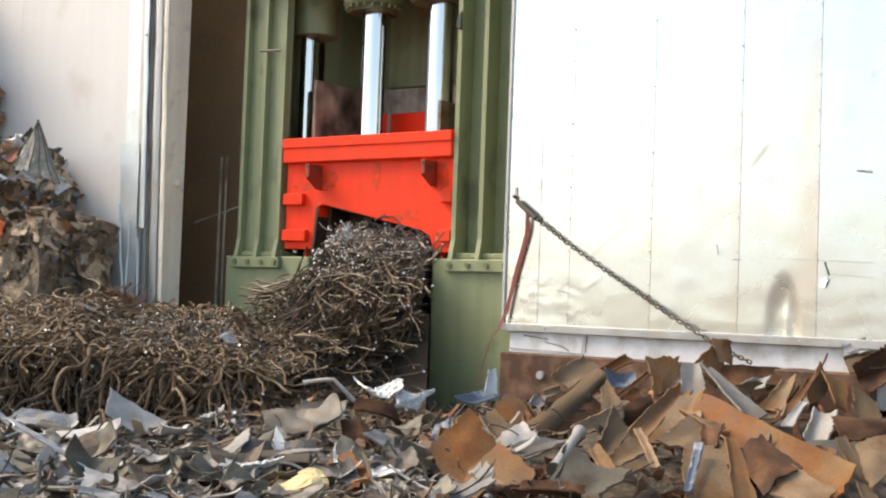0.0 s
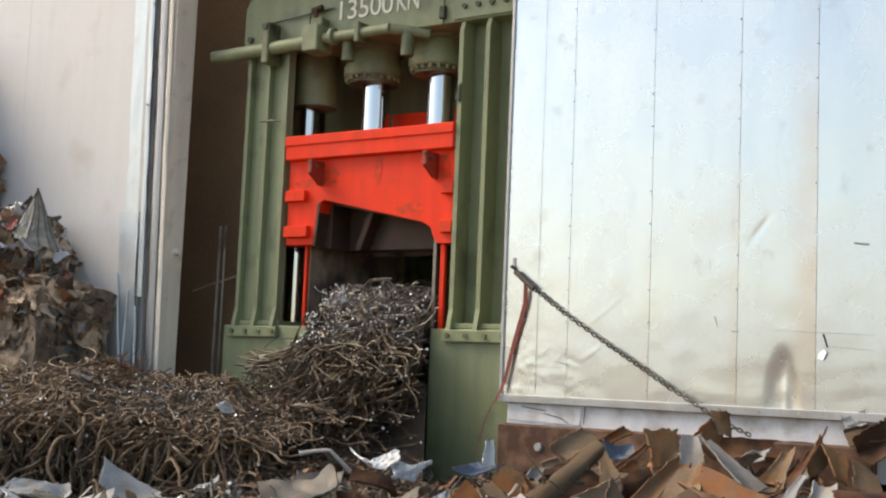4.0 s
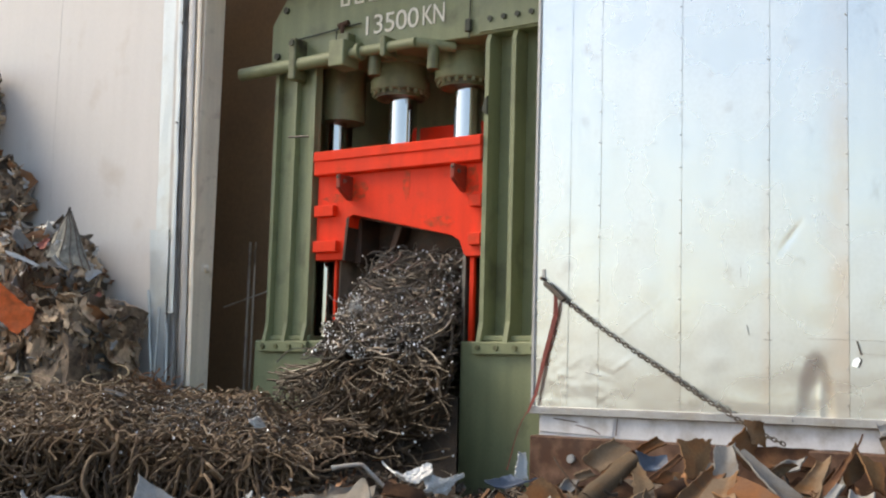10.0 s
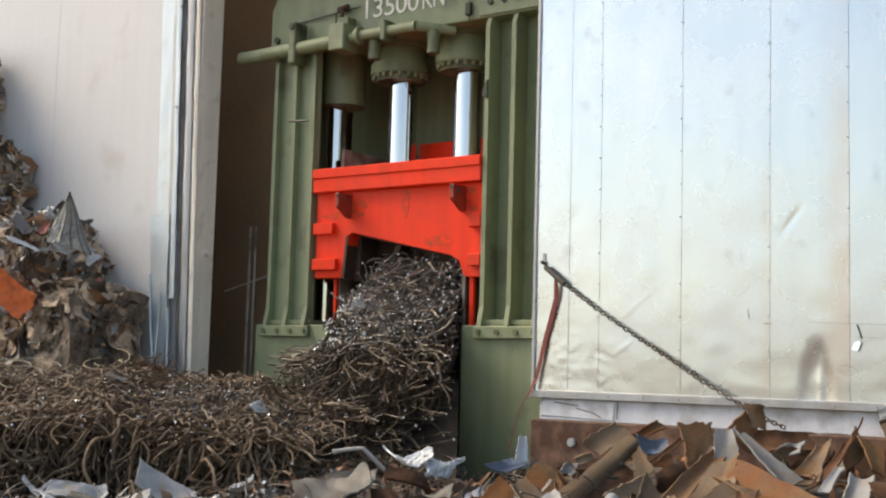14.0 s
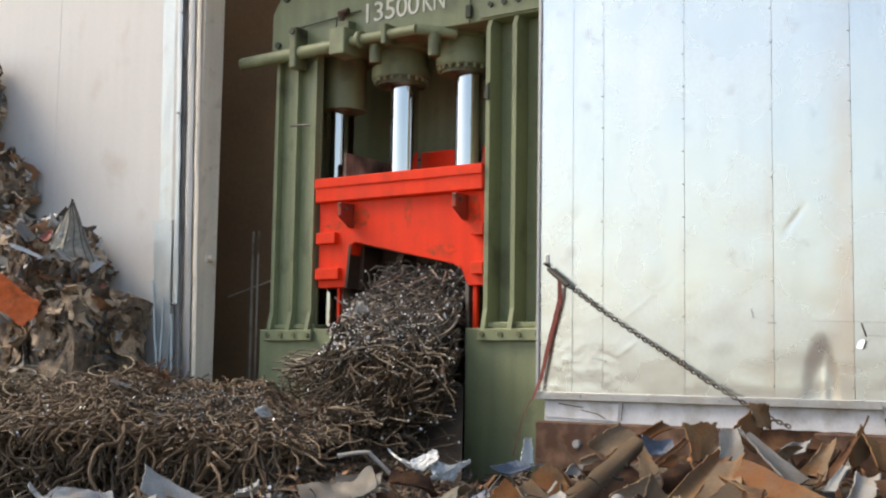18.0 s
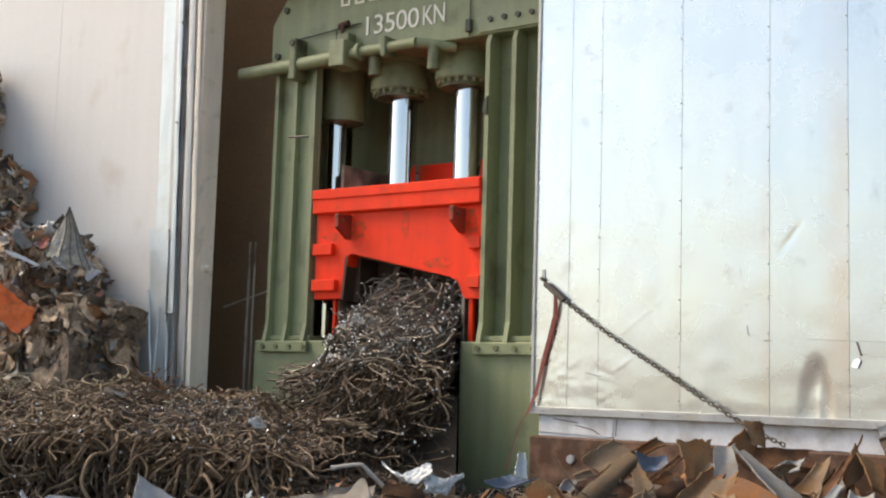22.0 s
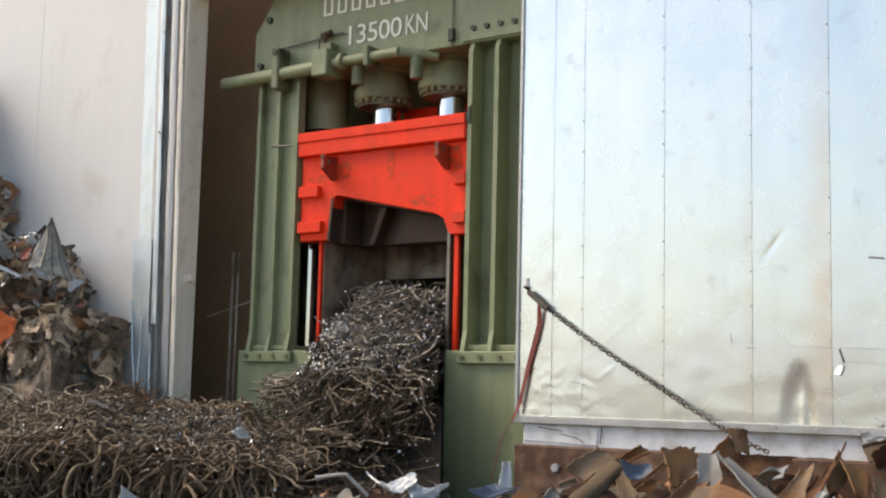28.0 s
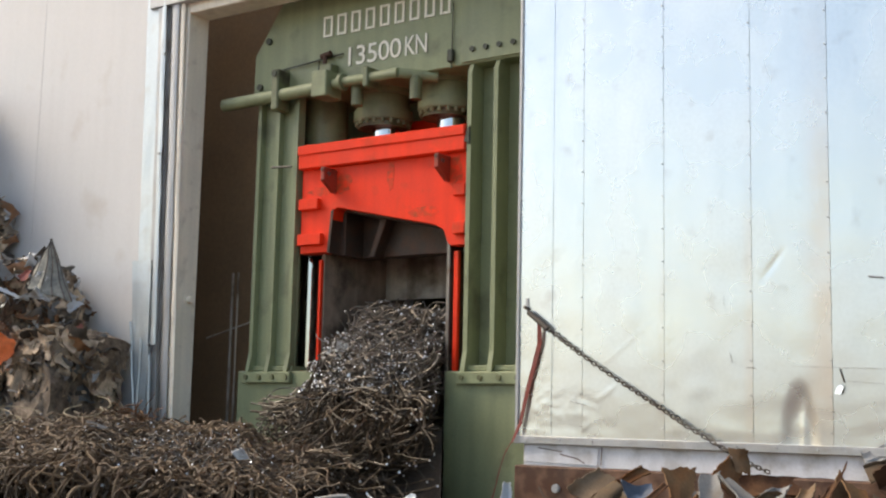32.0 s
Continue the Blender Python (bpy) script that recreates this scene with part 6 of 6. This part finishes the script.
tagged(new("wire_bits", strand_mesh("wire_bits", wander(r, st, h, r.uniform(0.12, 0.4, n), 7, 0.25, 0.01), r.uniform(0.002, 0.006, n), [WIRE, WIRE_END], 4, 0.4, r)), "bits of wire strewn over the scrap", "wire", kind="stuff")


# ---- stacked bales before the left wall ----
def bale(seed, x0, x1, y0, y1, z0, z1, label, mix):
    """A crushed bale: a lumpy core shingled with crumpled flakes."""
    r = np.random.default_rng(seed)
    b = bmesh.new()
    bmesh.ops.create_cube(b, size=1)
    bmesh.ops.subdivide_edges(b, edges=b.edges[:], cuts=9, use_grid_fill=True)
    c, s = Vector(((x0 + x1) / 2, (y0 + y1) / 2, (z0 + z1) / 2)), Vector((x1 - x0, y1 - y0, z1 - z0))
    for q in b.verts:
        d = q.co.copy()
        k = 1 - 0.16 * max(0, abs(d.x) + abs(d.y) + abs(d.z) - 0.8)
        w = Vector((d.x * s.x, d.y * s.y, d.z * s.z)) * k
        w += Vector((noise.noise(w * 2.5 + Vector((seed, 0, 0))), noise.noise(w * 2.5 + Vector((0, seed, 0))), noise.noise(w * 2.5 + Vector((0, 0, seed))))) * 0.17
        q.co = w
    ob = part("scrap_bale", b, BALE)
    ob.location = c
    tagged(ob, label, "scrap bale", "stacked scrap bales")
    items, index = [], []
    mats = [BALE_TAN, PALE, SHRED_DARK, SHRED_RUST, FOIL]
    for q in range(1250):
        big = q < 620
        d = np.array([r.uniform(-0.5, 0.5), -0.5, r.uniform(-0.5, 0.5)])
        out = np.array([0.0, -1.0, 0.0])
        side = r.random()
        if side < 0.28:
            d, out = np.array([0.5, r.uniform(-0.5, 0.5), d[2]]), np.array([1.0, 0.0, 0.0])
        elif side < 0.42:
            d, out = np.array([d[0], r.uniform(-0.5, 0.5), 0.5]), np.array([0.0, 0.0, 1.0])
        k = 1 - 0.16 * max(0, np.abs(d).sum() - 0.8)
        p = d * np.array(s) * k
        p = p + np.array(noise.noise_vector(Vector(p) * 2.5 + Vector((seed, seed, 0)))) * 0.10 + out * r.uniform(-0.05, 0.03)
        L = r.uniform(0.12, 0.36) if big else r.uniform(0.05, 0.16)
        V, F = sheet_data(r, L, L * r.uniform(0.3, 0.9), r.normal() * 0.7, r.normal() * 0.3, r.normal() * 1.1, 0.05, 0.16, 0.006, *((12, 9) if big else (6, 4)), fold=0.3)
        lay = Vector(out + r.normal(size=3) * (0.26 if big else 0.6)).to_track_quat("Z", "Y").to_matrix() @ Euler((0, 0, r.random() * 6.283)).to_matrix()
        V = V @ np.array(lay).T + p
        V = V + 0.016 * np.sin(V[:, [1, 2, 0]] * 21 + seed) + 0.010 * np.sin(V[:, [2, 0, 1]] * 47 + q)
        items.append((V, F))
        index.append(int(r.choice(5, p=mix)))
    fl = batch("shred_cover", items, mats, index, "crumpled shreds of tan, grey and dark material", "", smooth=True)
    fl.parent = ob
    n = 40
    st = np.stack([r.uniform(-0.5, 0.52, n) * s.x, np.full(n, -0.5 * s.y), r.uniform(-0.5, 0.5, n) * s.z], 1)
    wl = wander(r, st, r.normal(size=(n, 3)), r.uniform(0.1, 0.35, n), 7, 0.4, 0.02)
    wo = new("stray_wire", strand_mesh("stray_wire", wl, r.uniform(0.003, 0.006, n), [WIRE, WIRE_END], 4, 0.4, r))
    wo.parent = ob
    wo["kind"] = "stuff"
    return ob


bale(1, -5.9, -4.46, -1.1, -0.15, 0.2, 2.30, "crushed bale of tan and grey shredded scrap", [0.62, 0.16, 0.12, 0.07, 0.03])
bale(6, -6.8, -5.16, -1.15, -0.15, 2.12, 2.98, "crushed bale of dark shreds with shiny foil", [0.42, 0.16, 0.22, 0.1, 0.10])
bale(3, -8.15, -6.55, -1.1, -0.15, 2.9, 3.9, "crushed bale of dark brown shredded scrap", [0.36, 0.14, 0.3, 0.16, 0.04])
bale(4, -8.75, -7.25, -1.05, -0.15, 3.85, 5.1, "crushed bale of brown shreds near the top", [0.42, 0.12, 0.28, 0.13, 0.05])
bale(5, -7.6, -5.9, -1.2, -0.15, 0.1, 2.2, "crushed bale of dark scrap at the foot of the stack", [0.3, 0.25, 0.31, 0.1, 0.04])


def sheet_at(name, seed, x, y, z, *rest):
    """A torn sheet at a place in the yard."""
    d = Vector((x - EYE[0], y - EYE[1], 0))
    return sheet(name, seed, d.dot(RIGHT), d.dot(FWD), z, *rest)


sheet_at("orange_cloth", 500, -5.02, -1.34, 2.22, -28, 10, 0.46, 0.36, 0.5, 0.7, ORANGE, "torn orange cloth caught between the bales", 0.01, 0.12)
FOIL_LABEL, PALE_LABEL, RAG_LABEL = "crumpled shiny foil sticking out of a bale", "pale crumpled sheet sticking out of a bale", "faded red rag caught in a bale"
LOOSE = (("metal_foil", -4.80, 2.64, -40, 0.17, 0.09, FOIL, FOIL_LABEL), ("metal_foil", -4.68, 2.62, 15, 0.20, 0.10, FOIL, FOIL_LABEL),
         ("metal_foil", -4.56, 2.67, 60, 0.16, 0.10, FOIL, FOIL_LABEL), ("metal_foil", -4.44, 2.58, -55, 0.16, 0.09, FOIL, FOIL_LABEL), ("metal_foil", -5.1, 2.80, -30, 0.22, 0.14, PALE, PALE_LABEL),
         ("metal_foil", -5.28, 2.86, 40, 0.20, 0.13, PALE, PALE_LABEL), ("red_rag", -4.79, 2.80, 50, 0.15, 0.12, RED_RAG, RAG_LABEL), 
         ("metal_foil", -4.98, 1.95, 75, 0.20, 0.07, FOIL, FOIL_LABEL))
FLANK = (("red_rag", -4.66, 2.29, 20, 0.20, 0.12, RED_RAG, RAG_LABEL), ("metal_foil", -4.46, 2.07, -60, 0.19, 0.10, PALE, PALE_LABEL), ("metal_foil", -4.33, 1.92, -45, 0.12, 0.07, FOIL, FOIL_LABEL),
         ("metal_foil", -4.46, 1.79, -30, 0.16, 0.06, PALE, PALE_LABEL), ("metal_foil", -4.52, 1.60, -20, 0.19, 0.11, PALE, PALE_LABEL))
for k, (nm, x, z, a, L, w, mt, lb) in enumerate(LOOSE):
    sheet_at(nm, 510 + k, x - 0.05, -1.16, z, a, 30, L, w, 1.6, 2.0, mt, lb, 0.004, 0.10, "loose pieces in the bales")
for k, (nm, x, z, a, L, w, mt, lb) in enumerate(FLANK):
    sheet_at(nm, 530 + k, x - 0.05, -0.62, z, a, 30, L, w, 1.6, 2.0, mt, lb, 0.004, 0.10, "loose pieces in the bales")
# a tent of grey netting drawn up out of the bale, with its hem cords
apex, base_l, base_r = Vector((-4.68, -1.0, 3.18)), Vector((-4.86, -1.12, 2.74)), Vector((-4.33, -1.0, 2.56))
tent = bmesh.new()
rows_ = []
for i in range(19):
    t = 0.04 + 0.96 * i / 18
    row = []
    for j in range(13):
        w = j / 12
        p = apex.lerp(base_l.lerp(base_r, w), t)
        p.y -= 0.16 * t * math.sin(math.pi * w)
        p += noise.noise_vector(p * 9) * 0.022 * t + noise.noise_vector(p * 27) * 0.010 * t
        p.y -= 0.014 * t * math.sin(w * 23)
        row.append(tent.verts.new(p))
    rows_.append(row)
for i in range(18):
    for j in range(12):
        tent.faces.new((rows_[i][j], rows_[i + 1][j], rows_[i + 1][j + 1], rows_[i][j + 1]))
net = tagged(part("netting", tent, NETTING), "grey netting drawn up out of the bale to a point", "netting")
lines = [[apex.lerp(base_l.lerp(base_r, w), t) + Vector((0.012 * math.sin(9 * t + w * 5), -0.16 * t * math.sin(math.pi * w) - 0.012, 0)) for t in np.linspace(0, 1, 9)] for w in (0.0, 0.3, 0.62, 0.78, 0.92, 1.0)]
for l_ in lines:
    cd = new("cord", strand_mesh("cord", np.array([[tuple(q) for q in l_]]), [0.0055], [CHAIN, CHAIN], 5))
    cd.parent = net
# stray wires that stick out of the stack
for k, (x, y, z, dx, dz) in enumerate(((-4.28, -1.05, 2.25, 0.14, 0.24), (-5.6, -1.05, 3.28, 0.3, -0.04), (-4.58, -0.55, 2.08, 0.22, -0.12), (-4.86, -1.05, 2.92, -0.12, -0.22))):
    wl = np.array([[(x + dx * q / 7, y, z + dz * q / 7 + 0.03 * math.sin(q * 0.9 + k)) for q in range(8)]])
    tagged(new("bent_wire", strand_mesh("bent_wire", wl, [0.007], [CHAIN, CHAIN], 5)), "bent dark wire sticking out of a bale", "wire")

# ---- chain and strap on the cladding ----
chain = thing("chain", "weathered steel chain hanging slack along the clad wall", "chain", (0, 0, 0))
pts = [Vector((0.10, -0.03, 2.425)), Vector((0.31, -0.035, 2.262)), Vector((0.58, -0.034, 2.075)), Vector((0.915, -0.034, 1.868)), Vector((1.206, -0.040, 1.698)), Vector((1.487, -0.055, 1.53)), Vector((1.77, -0.085, 1.385)), Vector((1.98, -0.20, 1.30)), Vector((2.17, -0.25, 1.235))]
dense = []
for a, b_ in zip(pts, pts[1:]):
    dense += [a.lerp(b_, t / 40) for t in range(40)]
dense.append(pts[-1])
link = bmesh.new()
seg, ring = 14, 6
LR, LS, RR = 0.0122, 0.014, 0.0058
loop = []
for i in range(seg):
    a = 2 * math.pi * i / seg
    cx = math.cos(a) * LR + math.copysign(LS * 0.75, math.cos(a)) * (abs(math.cos(a)) > 0.05)
    loop.append(Vector((cx, math.sin(a) * LR, 0)))
rings = []
for i in range(seg):
    t = (loop[(i + 1) % seg] - loop[i - 1]).normalized()
    nrm = Vector((t.y, -t.x, 0))
    rings.append([link.verts.new(loop[i] + nrm * math.cos(q * 2 * math.pi / ring) * RR + Vector((0, 0, 1)) * math.sin(q * 2 * math.pi / ring) * RR) for q in range(ring)])
for i in range(seg):
    for q in range(ring):
        link.faces.new((rings[i][q], rings[i][(q + 1) % ring], rings[(i + 1) % seg][(q + 1) % ring], rings[(i + 1) % seg][q]))
link_me = bpy.data.meshes.new("link")
link.to_mesh(link_me)
link.free()
link_me.materials.append(CHAIN)
run, k = 0.0, 0
for p, q in zip(dense, dense[1:]):
    run += (q - p).length
    if run >= 0.032:
        run = 0
        ob = new("link", link_me)
        ob.parent = chain
        ob.matrix_local = Matrix.Translation(p) @ (q - p).to_track_quat("X", "Z").to_matrix().to_4x4() @ pose(0, 0, 0, 90 * (k % 2) + 12 * math.sin(k * 1.7))
        k += 1
part("hook", cyl((0.10, 0.0, 2.435), (0.08, -0.05, 2.455), 0.014, 8), CHAIN, chain)
part("hook_plate", box(0.07, 0.10, -0.012, 0.006, 2.44, 2.53, 0.004), RIVET, chain)
part("wrapped_end", cyl((0.12, -0.045, 2.41), (0.30, -0.055, 2.27), 0.022, 10), CHAIN, chain)
strap = thing("strap", "faded maroon webbing strap hanging from the chain", "strap", (0, 0, 0))
sp = [Vector((0.222, -0.05, 2.32)), Vector((0.214, -0.028, 2.16)), Vector((0.17, -0.026, 2.0)), Vector((0.125, -0.026, 1.85)), Vector((0.05, -0.04, 1.52)), Vector((0.0, -0.08, 1.37))]
b = bmesh.new()
ws = [0.016, 0.021, 0.021, 0.019, 0.015, 0.009]
rows_ = [[b.verts.new(p + Vector((s * w, e, 0))) for s, e in ((-1, -0.003), (1, -0.003), (1, 0.003), (-1, 0.003))] for p, w in zip(sp, ws)]
for i in range(len(rows_) - 1):
    for q in range(4):
        b.faces.new((rows_[i][q], rows_[i][(q + 1) % 4], rows_[i + 1][(q + 1) % 4], rows_[i + 1][q]))
b.faces.new(rows_[0])
b.faces.new(rows_[-1][::-1])
bmesh.ops.recalc_face_normals(b, faces=b.faces)
part("webbing", b, STRAP, strap)
cord = [[(0.01 - 0.14 * t, -0.11 - 0.05 * t, 1.37 - 0.42 * t + 0.05 * math.sin(t * 4)) for t in np.linspace(0, 1, 8)]]
co = new("cord", strand_mesh("cord", np.array(cord), [0.004], [STRAP, STRAP], 5))
co.parent = strap


# ---- movement ----
def motions():
    walk(ram, [(t, pose(0, 0.5, z - 3.835)) for t, z in RAM_PATH])
    walk(pressed, [(t, pose(0, y, z)) for t, y, z in PRESSED_PATH])
    walk(fed, [(t, pose(0, y, z)) for t, y, z in FED_PATH])


motions()
